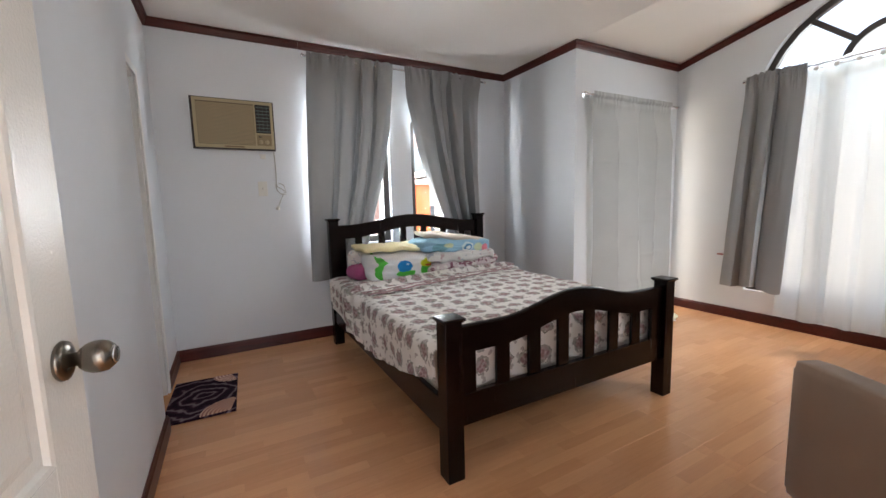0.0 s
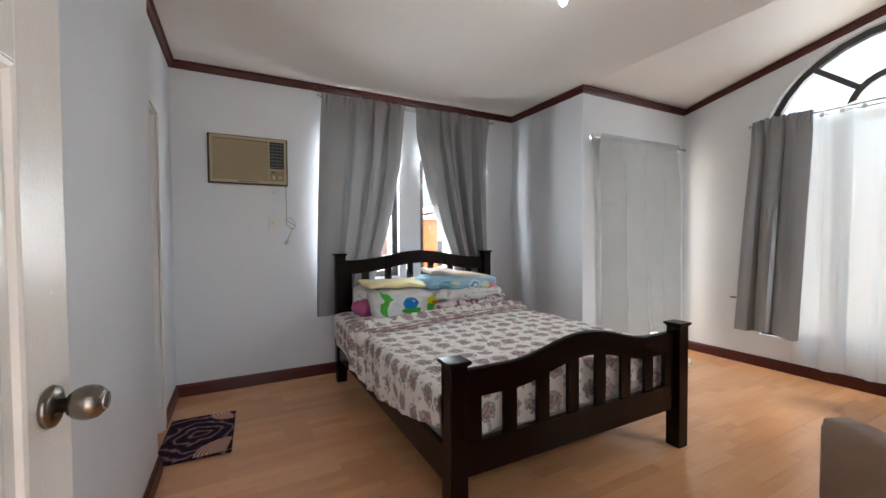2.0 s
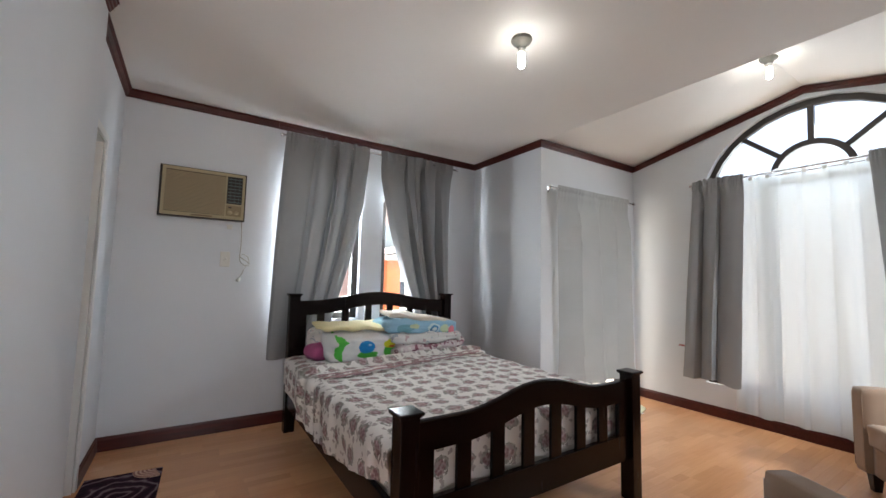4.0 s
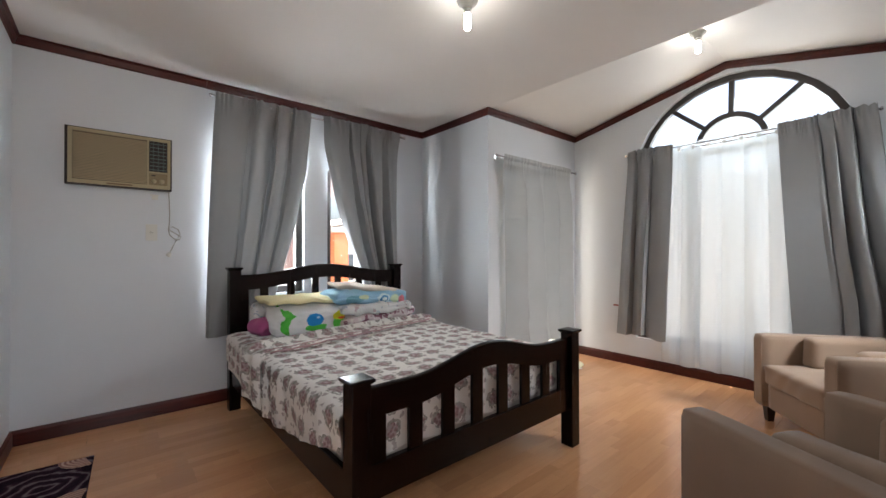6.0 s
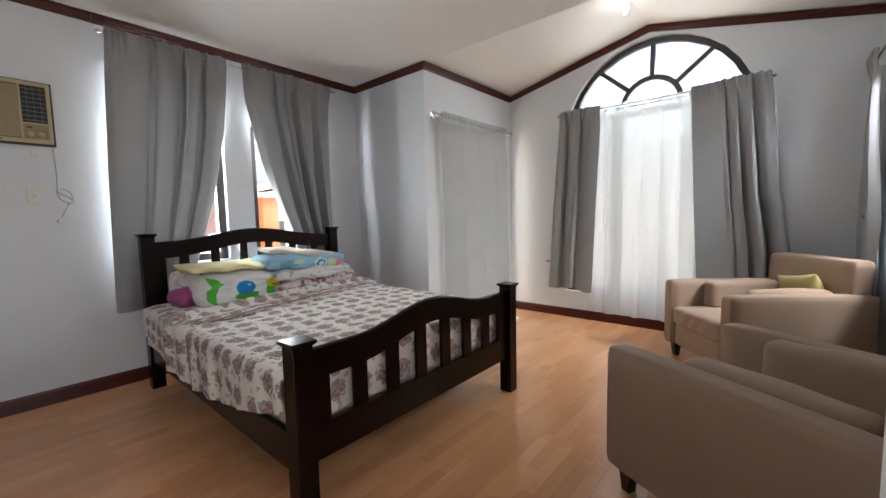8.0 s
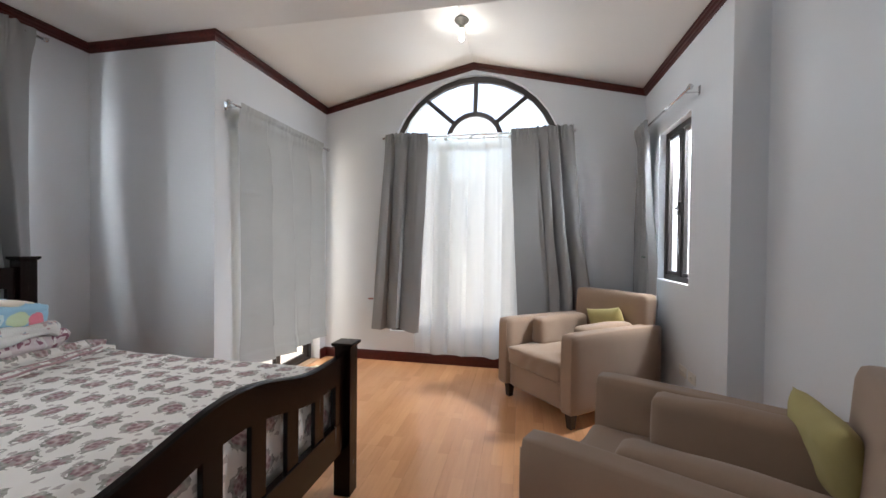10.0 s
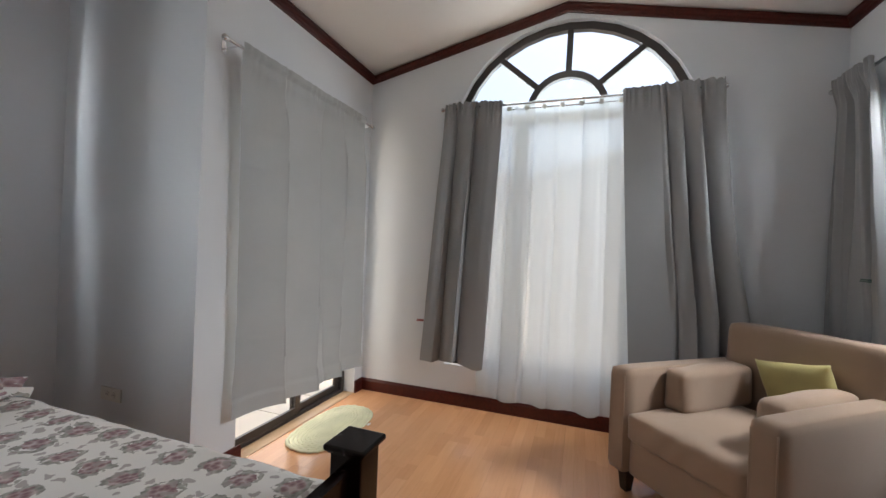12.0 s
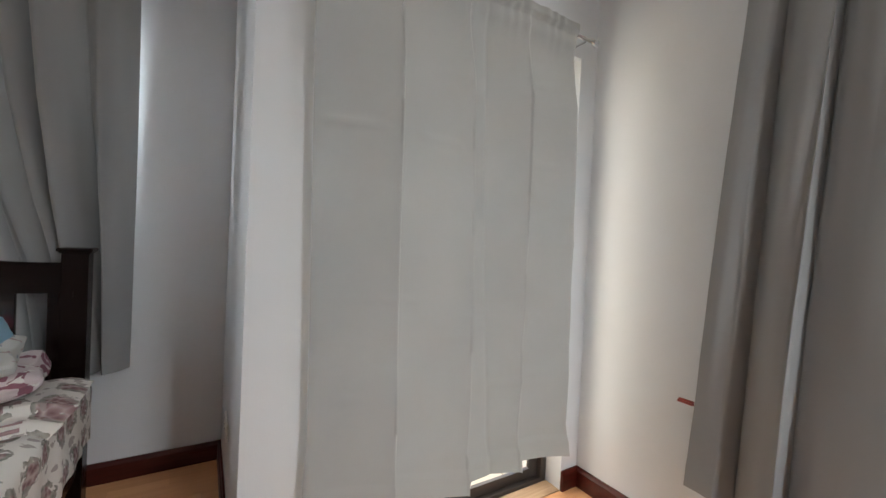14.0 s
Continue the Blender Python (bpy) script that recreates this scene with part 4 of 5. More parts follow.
def upper_layer():
    """A second floral sheet folded back near the pillows, with a doubled pink edge."""
    bm = bmesh.new()
    uvl = bm.loops.layers.uv.new("UVMap")
    nx, nyy = 80, 40
    rows = []
    r = 0.05
    for i in range(nx + 1):
        s = i / nx
        col = []
        lo, hi = MX0 - 0.02 - 0.34 * 1, MX1 + 0.02 + 0.045
        x = lo + (hi - lo) * s
        over, side = 0, 0
        xx = x
        if x < MX0 - 0.012:
            over, side, xx = MX0 - 0.012 - x, -1, MX0 - 0.012
        elif x > MX1 + 0.012:
            over, side, xx = x - MX1 - 0.012, 1, MX1 + 0.012
        a = min(over / r, math.pi / 2)
        ox, oz = r * math.sin(a), r * (1 - math.cos(a)) + max(0, over - r * math.pi / 2)
        y0 = fold_line(xx) - 0.10 * over
        for j in range(nyy + 1):
            t = j / nyy
            y = y0 + (4.25 - y0) * t
            oz_ = oz * (1 - 0.42 * t) if side < 0 else oz
            edge = min(1, t * 9)
            h = 0.022 * math.sin(edge * math.pi / 2) + 0.014 * math.exp(-((t - 0.06) / 0.05) ** 2) + 0.008 * noise.noise(Vector((x * 3, y * 11, 4)))
            h += 0.036 * math.exp(-((t - 0.30 - 0.05 * math.sin(3 * x)) / 0.035) ** 2)
            X = xx + side * (ox + (h + 0.004 if over > 0.03 else 0))
            Z = MZ + 0.010 - oz_ + (h if over <= 0.06 else h * 0.2)
            col.append((bm.verts.new((X, y, Z)), (x + 0.07, y * 1.0 + 0.31)))
        rows.append(col)
    for i in range(nx):
        for j in range(nyy):
            q = (rows[i][j], rows[i + 1][j], rows[i + 1][j + 1], rows[i][j + 1])
            f = bm.faces.new([p[0] for p in q])
            for lo_, p in zip(f.loops, q):
                lo_[uvl].uv = p[1]
    ob = mesh_object("folded_sheet", bm, FLORAL, None, "second floral sheet folded back below the pillows", "sheet", smooth=True)
    for dy, dz, w in ((0.004, 0.026, 0.006), (0.030, 0.040, 0.003)):
        pts = [(MX0 + (MX1 - MX0) * k / 30, fold_line(MX0 + (MX1 - MX0) * k / 30) + dy + 0.006 * math.sin(k * 0.9 + dy * 40), MZ + dz + 0.003 * math.sin(k * 1.7)) for k in range(31)]
        part("hem", tube(pts, w, 6), HEM, ob, "faded rose coloured hem", smooth=True)


upper_layer()


def pillow(label, size, place, turn, mat, r=0.05, puff=0.03, seed=0, tilt=(0, 0), name="pillow", cat="pillow"):
    ob = mesh_object(name, soft_box(size, min(r, size[2] * 0.48), puff, seed, 0.022), mat, None, label, cat, "pillows on the bed", smooth=True)
    ob.matrix_world = pose(*place, tilt[0], tilt[1], turn)
    return ob


def shape_print(name, base, shapes, wobble=0.35):
    """Cotton printed with soft-edged rounds on its front: (x, z, rx, rz, colour) in the cushion's own metres."""
    m = Mat(name, base, 0.85, 0, 0.2)
    v = m.coords()
    sep = m.node("ShaderNodeSeparateXYZ")
    m.link(v, sep.inputs[0])
    wob = m.math("MULTIPLY", m.math("SUBTRACT", m.noise(v, 17, 2), 0.5), wobble * 3)
    c = base
    for x, z, rx, rz, col in shapes:
        dx = m.math("DIVIDE", m.math("SUBTRACT", sep.outputs[0], x), rx)
        dz = m.math("DIVIDE", m.math("SUBTRACT", sep.outputs[2], z), rz)
        d = m.math("ADD", m.math("ADD", m.math("MULTIPLY", dx, dx), m.math("MULTIPLY", dz, dz)), wob)
        c = m.mix(m.math("LESS_THAN", d, 1.0), c, col)
    m.color(c)
    m.bump(m.math("ADD", m.noise(v, 600, 1), m.math("MULTIPLY", m.noise(v, 12, 3), 5)), 0.25, 0.005)
    return m.m


GREEN, BLUE, YELLOW = (0.09, 0.50, 0.07), (0.02, 0.24, 0.60), (0.66, 0.68, 0.04)
P_FROG = shape_print("animal_print", (0.78, 0.78, 0.79), [(-0.205, 0.120, 0.075, 0.080, GREEN), (-0.150, 0.085, 0.060, 0.085, (0.78, 0.78, 0.79)), (0.010, 0.080, 0.095, 0.030, GREEN), (-0.005, 0.142, 0.072, 0.048, BLUE), (0.022, 0.160, 0.014, 0.009, (0.45, 0.62, 0.80)), (0.045, 0.045, 0.060, 0.038, GREEN),
    (0.225, 0.10, 0.055, 0.06, GREEN), (0.225, 0.155, 0.075, 0.040, YELLOW), (0.25, 0.130, 0.040, 0.010, (0.5, 0.12, 0.03))], 0.30)
P_YEL = cloth("pale_yellow_cotton", (0.80, 0.70, 0.40), 0.85, 0.05)
P_BLUE = shape_print("blue_print", (0.33, 0.56, 0.72), [(0.08, 0.05, 0.075, 0.05, (0.62, 0.76, 0.80)), (0.08, 0.05, 0.05, 0.033, (0.10, 0.30, 0.52)), (0.08, 0.05, 0.03, 0.018, (0.75, 0.82, 0.82)), (-0.2, 0.05, 0.09, 0.04, (0.20, 0.42, 0.52)), (-0.12, 0.07, 0.05, 0.02, (0.62, 0.68, 0.45)),
    (0.22, 0.05, 0.06, 0.035, (0.62, 0.72, 0.50)), (0.30, 0.04, 0.035, 0.04, (0.78, 0.25, 0.32))], 0.5)
P_WHITE = print_cotton("white_print", (0.74, 0.73, 0.71), [((0.42, 0.46, 0.52), 2.0, 0.65), ((0.55, 0.42, 0.42), 6.0, 0.68)], 16)
P_CREAM = cloth("cream_cotton", (0.70, 0.61, 0.52), 0.85, 0.05)
P_PINK = cloth("magenta_cotton", (0.46, 0.10, 0.25), 0.85, 0.08)
P_ROSE = print_cotton("rose_print", (0.68, 0.58, 0.59), [((0.30, 0.13, 0.17), 2.0, 0.57), ((0.78, 0.74, 0.71), 4.0, 0.60)], 15)
PZ = MZ + 0.030


def crumpled(bm, seed, a=0.012, f=11):
    """Works small folds into a cloth bundle."""
    for v in bm.verts:
        n = noise.noise_vector(v.co * f + Vector((seed, seed * 2.3, 0)))
        r = abs(noise.noise(Vector((v.co.x * 5 + seed, v.co.y * 16, v.co.z * 30))))
        v.co += Vector((n.x, n.y, n.z * 0.8)) * a + Vector((0, -0.4, 0.5)) * a * r
    return bm


def bundle(name, cat, label, size, place, turn, mat, seed, tilt=(0, 0), r=0.03, puff=0.02, a=0.012, f=11):
    ob = mesh_object(name, crumpled(soft_box(size, min(r, size[2] * 0.48), puff, seed, 0.02, 18), seed, a, f), mat, None, label, cat, "bedding on the bed", smooth=True)
    ob.matrix_world = pose(*place, tilt[0], tilt[1], turn)
    return ob


bundle("pillow", "pillow", "magenta pillow squeezed under the others against the headboard", (0.30, 0.20, 0.10), (2.02, 4.09, PZ), 18, P_PINK, 1, r=0.044, a=0.016)
bundle("pillow", "pillow", "floral white pillow behind the animal print one", (0.60, 0.16, 0.20), (2.21, 4.19, PZ + 0.045), 5, P_WHITE, 11, r=0.05, a=0.016)
bundle("pillow", "pillow", "white pillow with green, blue and yellow animal print", (0.60, 0.27, 0.195), (2.285, 4.03, PZ + 0.002), 7, P_FROG, 2, (16, 0), 0.045, 0.012, 0.026, 8)
bundle("blanket", "blanket", "pale yellow folded blanket lying on the pillows", (0.62, 0.32, 0.036), (2.25, 4.09, PZ + 0.236), 5, P_YEL, 3, (3, 2), 0.0165, 0.004, 0.010, 7)
bundle("quilt", "quilt", "rose print quilt folded under the stack by the headboard", (0.80, 0.36, 0.095), (2.96, 4.08, PZ), 8, P_ROSE, 8, (0, -1), 0.04, 0.015, 0.034, 9)
bundle("blanket", "blanket", "white printed blanket folded in the middle of the stack", (0.78, 0.38, 0.080), (2.90, 4.05, PZ + 0.095), 5, P_WHITE, 4, (0, 1), 0.026, 0.012, 0.034, 9)
bundle("blanket", "blanket", "light blue blanket with a ring print folded on the stack", (0.76, 0.35, 0.110), (2.87, 4.08, PZ + 0.168), 3, P_BLUE, 5, (0, 3), 0.038, 0.010, 0.034, 9)
bundle("pillow", "pillow", "cream pillow lying flat on top of the stack", (0.64, 0.31, 0.045), (2.88, 4.10, PZ + 0.284), -3, P_CREAM, 6, (2, 8), 0.020, 0.008, 0.010, 7)


# ---- armchairs ----
def armchair(place, turn, label, W=0.81, D=0.99, name="armchair"):
    """A fabric tub chair, front towards +y, its base centre at the origin."""
    c = thing(name, label, "armchair", place, turn, "armchairs")
    AW = 0.115
    arm_h, sink = 0.655, 0.11

    def arm(x0, x1):
        bm = soft_box((x1 - x0, D, arm_h - sink), 0.024, 0.0, cuts=12)
        for v in bm.verts:
            v.co.x += (x0 + x1) / 2
            v.co.z += sink
            if v.co.z > 0.5:
                v.co.z += 0.012 * math.sin((v.co.y + D / 2) / D * math.pi * 0.5) - 0.012
        return bm

    for sx in (-1, 1):
        for dx in (-AW / 2 + 0.012, AW / 2 - 0.012):
            x = sx * (W / 2 - AW / 2) + dx
            part("piping", tube([(x, D / 2 - 0.003, sink + 0.03), (x, D / 2 - 0.002, 0.35), (x, D / 2 - 0.003, arm_h - 0.035)], 0.0035, 6), SOFA, c, smooth=True)
    part("arm", arm(-W / 2, -W / 2 + AW), SOFA, c, smooth=True)
    part("arm", arm(W / 2 - AW, W / 2), SOFA, c, smooth=True)
    bm = soft_box((W - 2 * AW, D - 0.05, 0.19), 0.02)
    for v in bm.verts:
        v.co += Vector((0, -0.005, sink))
    part("base", bm, SOFA, c, smooth=True)
    bm = soft_box((W - 2 * AW - 0.006, D - 0.24, 0.14), 0.028, 0.014, 3, 0.006, 24)
    for v in bm.verts:
        if v.co.y > 0.3:
            q = min(1, (v.co.y - 0.3) / 0.05)
            v.co.y += 0.004 * q * math.sin(v.co.x * 34 + v.co.z * 30 + 2 * math.sin(v.co.x * 11))
        v.co += Vector((0, 0.118, sink + 0.188))
    part("seat_cushion", bm, SOFA, c, smooth=True)
    bm = soft_box((W - 0.10, 0.15, 0.872 - sink), 0.034, 0.006, 2, 0.004, 16)
    for v in bm.verts:
        v.co += Vector((0, -D / 2 + 0.120 - 0.055 * (v.co.z / 0.7), sink + 0.001))
    part("backrest", bm, SOFA, c, smooth=True)
    for sx in (-1, 1):
        bm = soft_box((0.125, 0.555, 0.222), 0.032, 0.014, 5 + sx, 0.010, 16)
        for v in bm.verts:
            v.co += Vector((sx * (W / 2 - AW - 0.064), D / 2 - 0.255 - 0.277, sink + 0.325))
        part("side_cushion", bm, SOFA, c, smooth=True)
        for sy in (-1, 1):
            x, y = sx * (W / 2 - 0.07), sy * (D / 2 - 0.07)
            bm = bmesh.new()
            bmesh.ops.create_cone(bm, segments=4, radius1=0.028, radius2=0.042, depth=sink, cap_ends=True, matrix=Matrix.Translation((x, y, sink / 2)) @ Matrix.Rotation(radians(45), 4, "Z"))
            part("leg", bm, SOFALEG, c, "tapered dark wooden leg")
    return c


CH1, CH1T = (4.890, 0.927, 0), 40.2
CH2, CH2T = (2.981, 0.744, 0), -26.9
armchair(CH1, CH1T, "taupe fabric armchair standing in the corner by the windows")
armchair(CH2, CH2T, "taupe fabric armchair standing against the wall facing the bed", 0.885)
LIME = cloth("olive_green_cushion", (0.42, 0.36, 0.15), 0.7, 0.10)


def pillow_form(w, h, t, seed):
    """A square stuffed cushion with pinched corners and a seam, standing in x and y."""
    bm = bmesh.new()
    n = 26
    for side in (1, -1):
        grid = []
        for i in range(n + 1):
            row = []
            for j in range(n + 1):
                u, v = 2 * i / n - 1, 2 * j / n - 1
                pull = 1 - 0.07 * (1 - u * u) * abs(v) ** 3 - 0.0 * u
                pul2 = 1 - 0.07 * (1 - v * v) * abs(u) ** 3
                th = t / 2 * max(0.0, (1 - u ** 4) * (1 - v ** 4)) ** 0.6
                p = Vector((u * w / 2 * pul2, v * h / 2 * pull, side * th))
                k = noise.noise(Vector((p.x * 9 + seed, p.y * 9, side * 2))) * 0.007 + noise.noise(Vector((p.x * 26 + seed, p.y * 22, side))) * 0.003
                p.z += side * k * min(1, th * 60)
                row.append(bm.verts.new(p))
            grid.append(row)
        for i in range(n):
            for j in range(n):
                q = (grid[i][j], grid[i + 1][j], grid[i + 1][j + 1], grid[i][j + 1])
                bm.faces.new(q if side > 0 else q[::-1])
    bmesh.ops.remove_doubles(bm, verts=bm.verts, dist=1e-4)
    return bm


def scatter_cushion(chair, turn, dx, dy, spin, yaw, label):
    ob = mesh_object("cushion", pillow_form(0.33, 0.30, 0.12, dx * 50), LIME, None, label, "cushion", "scatter cushions", smooth=True)
    ob.matrix_world = pose(*chair, 0, 0, turn) @ pose(dx, dy, 0.600, 0, 0, yaw) @ pose(0, 0, 0, 74, spin, 0)
    return ob


scatter_cushion(CH1, CH1T, -0.06, -0.285, 10, 0, "olive green scatter cushion leaning on the armchair's back")
scatter_cushion(CH2, CH2T, 0.225, -0.285, -4, 18, "olive green scatter cushion leaning on the armchair's back")


# ---- wall unit air conditioner ----
def aircon():
    a = thing("air_conditioner", "beige aged window-type air conditioner set in the wall", "air conditioner", (1.11, YN, 1.775))
    tan = paint("aged_beige_plastic", (0.42, 0.35, 0.215), 0.45, 0.06, 0.03)
    tan2 = paint("aged_beige_grille", (0.36, 0.285, 0.17), 0.5, 0.06, 0.03)
    dark = paint("dark_vent", (0.008, 0.010, 0.010), 0.5, 0.1, 0.02)
    x0, x1, z1, f = -0.302, 0.300, 0.402, -0.055
    part("case", boxes(((x0 - 0.012, -0.050, -0.006), (x1 + 0.006, 0, z1 + 0.002), 0.002)), paint("dark_case", (0.016, 0.010, 0.009), 0.5), a, "dark brown case edge")
    xs = 0.155
    fr = boxes(((x0 + 0.004, f, 0.004), (x0 + 0.028, -0.046, z1 - 0.004), 0.003), ((x1 - 0.024, f, 0.004), (x1 - 0.004, -0.046, z1 - 0.004), 0.003), ((x0 + 0.028, f, z1 - 0.028), (x1 - 0.024, -0.046, z1 - 0.004), 0.003),
               ((x0 + 0.028, f, 0.004), (x1 - 0.024, -0.046, 0.032), 0.003), ((xs - 0.008, f, 0.032), (xs + 0.004, -0.046, z1 - 0.028), 0.002), ((xs + 0.004, f, 0.125), (x1 - 0.024, -0.046, 0.137), 0.002))
    part("front_frame", fr, tan, a)
    part("grille_backing", boxes(((x0 + 0.028, -0.0515, 0.032), (xs - 0.008, -0.046, z1 - 0.028))), paint("grille_shadow", (0.16, 0.12, 0.07), 0.6), a)
    bm = bmesh.new()
    n = 30
    for k in range(n):
        z = 0.038 + k * (z1 - 0.074) / n
        box(bm, (x0 + 0.03, f + 0.001, z), (xs - 0.010, -0.0512, z + 0.0075))
    part("intake_grille", bm, tan2, a)
    part("vent", boxes(((xs + 0.004, -0.049, 0.137), (x1 - 0.024, -0.046, z1 - 0.028))), dark, a, "black air outlet")
    blue = paint("vent_slat", (0.09, 0.135, 0.13), 0.4)
    for k in range(8):
        z = 0.150 + k * 0.0285
        part("louvre", boxes(((xs + 0.008, f + 0.002, z), (x1 - 0.028, -0.050, z + 0.006), 0.001)), blue, a)
    for k in range(3):
        x = xs + 0.03 + 0.032 * k
        part("louvre", boxes(((x, -0.0505, 0.14), (x + 0.003, -0.0492, z1 - 0.03))), blue, a)
    part("control_panel", boxes(((xs + 0.004, -0.051, 0.032), (x1 - 0.024, -0.046, 0.125))), paint("control_brown", (0.26, 0.20, 0.11), 0.4), a, "brown control panel")
    for k in (0, 1):
        part("dial", lathe([(0.017, 0), (0.017, 0.008), (0.013, 0.014), (0.004, 0.015)], 20, pose(xs + 0.035 + 0.05 * k, -0.051, 0.062, 90, 0, 0)), tan, a, "round beige dial", smooth=True)
    part("badge", boxes(((-0.09, f - 0.0015, 0.010), (0.06, f, 0.022))), paint("badge_brown", (0.2, 0.13, 0.07), 0.4), a, "plain brown maker's plate")
    part("label_bar", boxes(((xs + 0.02, -0.0525, 0.102), (xs + 0.045, -0.051, 0.110))), dark, a)
    part("wall_tab", boxes(((0.17, -0.004, -0.045), (0.225, 0, -0.035)), ((0.18, -0.012, -0.075), (0.22, -0.001, -0.040), 0.002)), PLASTIC, a)


aircon()


def wall_plate(label, place, turn, w=0.072, h=0.118, gang=1, group="wall outlets"):
    o = thing("wall_outlet", label, "outlet", place, turn, group)
    part("plate", boxes(((-w / 2, -0.008, -h / 2), (w / 2, 0, h / 2), 0.003)), PLASTIC, o)
    for k in range(gang):
        x = (k - (gang - 1) / 2) * 0.05
        part("socket", lathe([(0.017, 0), (0.017, 0.0025), (0.014, 0.003)], 20, pose(x, -0.008, 0, 90, 0, 0)), PLASTIC, o, smooth=True)
        part("slot", boxes(((x - 0.007, -0.0118, -0.004), (x - 0.004, -0.0110, 0.005)), ((x + 0.004, -0.0118, -0.004), (x + 0.007, -0.0110, 0.005))), BRONZE, o)
    return o


wall_plate("ivory wall outlet below the air conditioner", (1.290, YN, 1.440), 0, 0.074, 0.128)
wall_plate("white double wall outlet beside the bed, low down", (XJ, 4.11, 0.392), -90, 0.165, 0.072, 2)
wall_plate("white double wall outlet low on the wall behind the armchair", (4.60, YS, 0.38), 180, 0.118, 0.072, 2)
wall_plate("white wall plate low on the wall behind the armchair", (4.45, YS, 0.38), 180, 0.118, 0.072, 1)

cord = thing("power_cord", "thin grey power cord of the air conditioner, hanging in a loop", "cable")
yc = YN - 0.012
pts = [(1.398, 1.79), (1.402, 1.70), (1.405, 1.60), (1.404, 1.52), (1.400, 1.470), (1.418, 1.452), (1.452, 1.432), (1.480, 1.408), (1.474, 1.388), (1.440, 1.392), (1.408, 1.420), (1.396, 1.470), (1.425, 1.490), (1.462, 1.470), (1.476, 1.430), (1.450, 1.380), (1.432, 1.340), (1.415, 1.300), (1.402, 1.272)]
part("cable", tube([(x, yc - 0.004 * (i % 3), z) for i, (x, z) in enumerate(pts)], 0.0035, 8), paint("cord_grey", (0.35, 0.34, 0.30), 0.5), cord, smooth=True)
part("plug", lathe([(0.006, 0.03), (0.012, 0.022), (0.017, 0.01), (0.017, -0.006), (0.010, -0.008)], 14, pose(1.397, yc - 0.006, 1.258, 0, 25, 0)), PLASTIC, cord, smooth=True)


# ---- lamps ----
def ceiling_lamp(x, y, z, power, label, turn=0):
    o = thing("ceiling_lamp", label, "ceiling lamp", (x, y, z), turn, "ceiling lamps")
    grey = paint("porcelain_grey", (0.30, 0.29, 0.26), 0.4)
    part("holder", lathe([(0.060, 0), (0.062, -0.008), (0.055, -0.022), (0.036, -0.030), (0.028, -0.050), (0.024, -0.054)], 28), grey, o, smooth=True)
    part("socket", lathe([(0.019, -0.050), (0.021, -0.062), (0.019, -0.082)], 20), PLASTIC, o, smooth=True)
    e = Mat("bulb_glow", (1, 1, 1))
    e.b.inputs["Emission Color"].default_value = (1.0, 0.99, 0.94, 1)
    e.b.inputs["Emission Strength"].default_value = 9.0
    part("bulb", lathe([(0.014, -0.082), (0.020, -0.088), (0.021, -0.150), (0.018, -0.168), (0.008, -0.178)], 20), e.m, o, smooth=True)
    data = bpy.data.lights.new("lamp_light", "POINT")
    data.energy, data.color, data.shadow_soft_size = power, (1.0, 0.98, 0.90), 0.03
    l = new("lamp_light", data)
    l.location = (x, y, z - 0.205)


ceiling_lamp(2.612, 2.41, ZC, 0.14, "bare tube bulb in a grey porcelain ceiling holder")
ceiling_lamp(4.76, YP, ZP - 0.002, 0.04, "bare tube bulb in a grey porcelain holder at the ceiling ridge", 180)

# ---- mats ----
def oval_rug():
    r = thing("rug", "pale yellow oval braided rug at the balcony door", "rug", (4.845, 3.300, 0.001), 0)
    straw = cloth("pale_straw_cotton", (0.70, 0.68, 0.47), 0.95, 0.16, 0, 300, 0.3, 0.4)
    a, b = 0.365, 0.20
    n = 9
    for k in range(n):
        f = 1 - k / n
        ra, rb = a - (b / n) * k, b - (b / n) * k
        bm = bmesh.new()
        seg, ring = 72, 6
        rings = []
        for i in range(seg):
            t = 2 * math.pi * i / seg
            e = 0.78
            c, s = math.copysign(abs(math.cos(t)) ** e, math.cos(t)), math.copysign(abs(math.sin(t)) ** e, math.sin(t))
            tw = 0.0025 * math.sin(t * 46 + k * 2) + 0.002 * math.sin(t * 3 + k)
            px, py = ra * c, rb * s
            nx, ny = c, s
            rr = b / n / 2 * 1.1
            rings.append([bm.verts.new((px - nx * rr + nx * rr * math.cos(q) * 1.05, py - ny * rr + ny * rr * math.cos(q) * 1.05, 0.008 + tw + 0.008 * math.sin(q))) for q in [2 * math.pi * j / ring for j in range(ring)]])
        for i in range(seg):
            p, q = rings[i], rings[(i + 1) % seg]
            for j in range(ring):
                bm.faces.new((p[j], p[(j + 1) % ring], q[(j + 1) % ring], q[j]))
        bmesh.ops.recalc_face_normals(bm, faces=bm.faces)
        part("braid", bm, straw, r, smooth=True)
    part("core", boxes(((-(a - b) - 0.01, -0.012, 0.001), ((a - b) + 0.01, 0.012, 0.013), 0.005)), straw, r)
    part("backing", lathe([(0.01, 0.0), (0.19, 0.0), (0.19, 0.004), (0.01, 0.004)], 40, Matrix.Diagonal((a / b, 1, 1, 1))), straw, r)
    part("care_tag", boxes(((0.115, -0.212, 0.002), (0.150, -0.190, 0.004), 0.001)), PLASTIC, r, "small white sewn-in tag")


oval_rug()


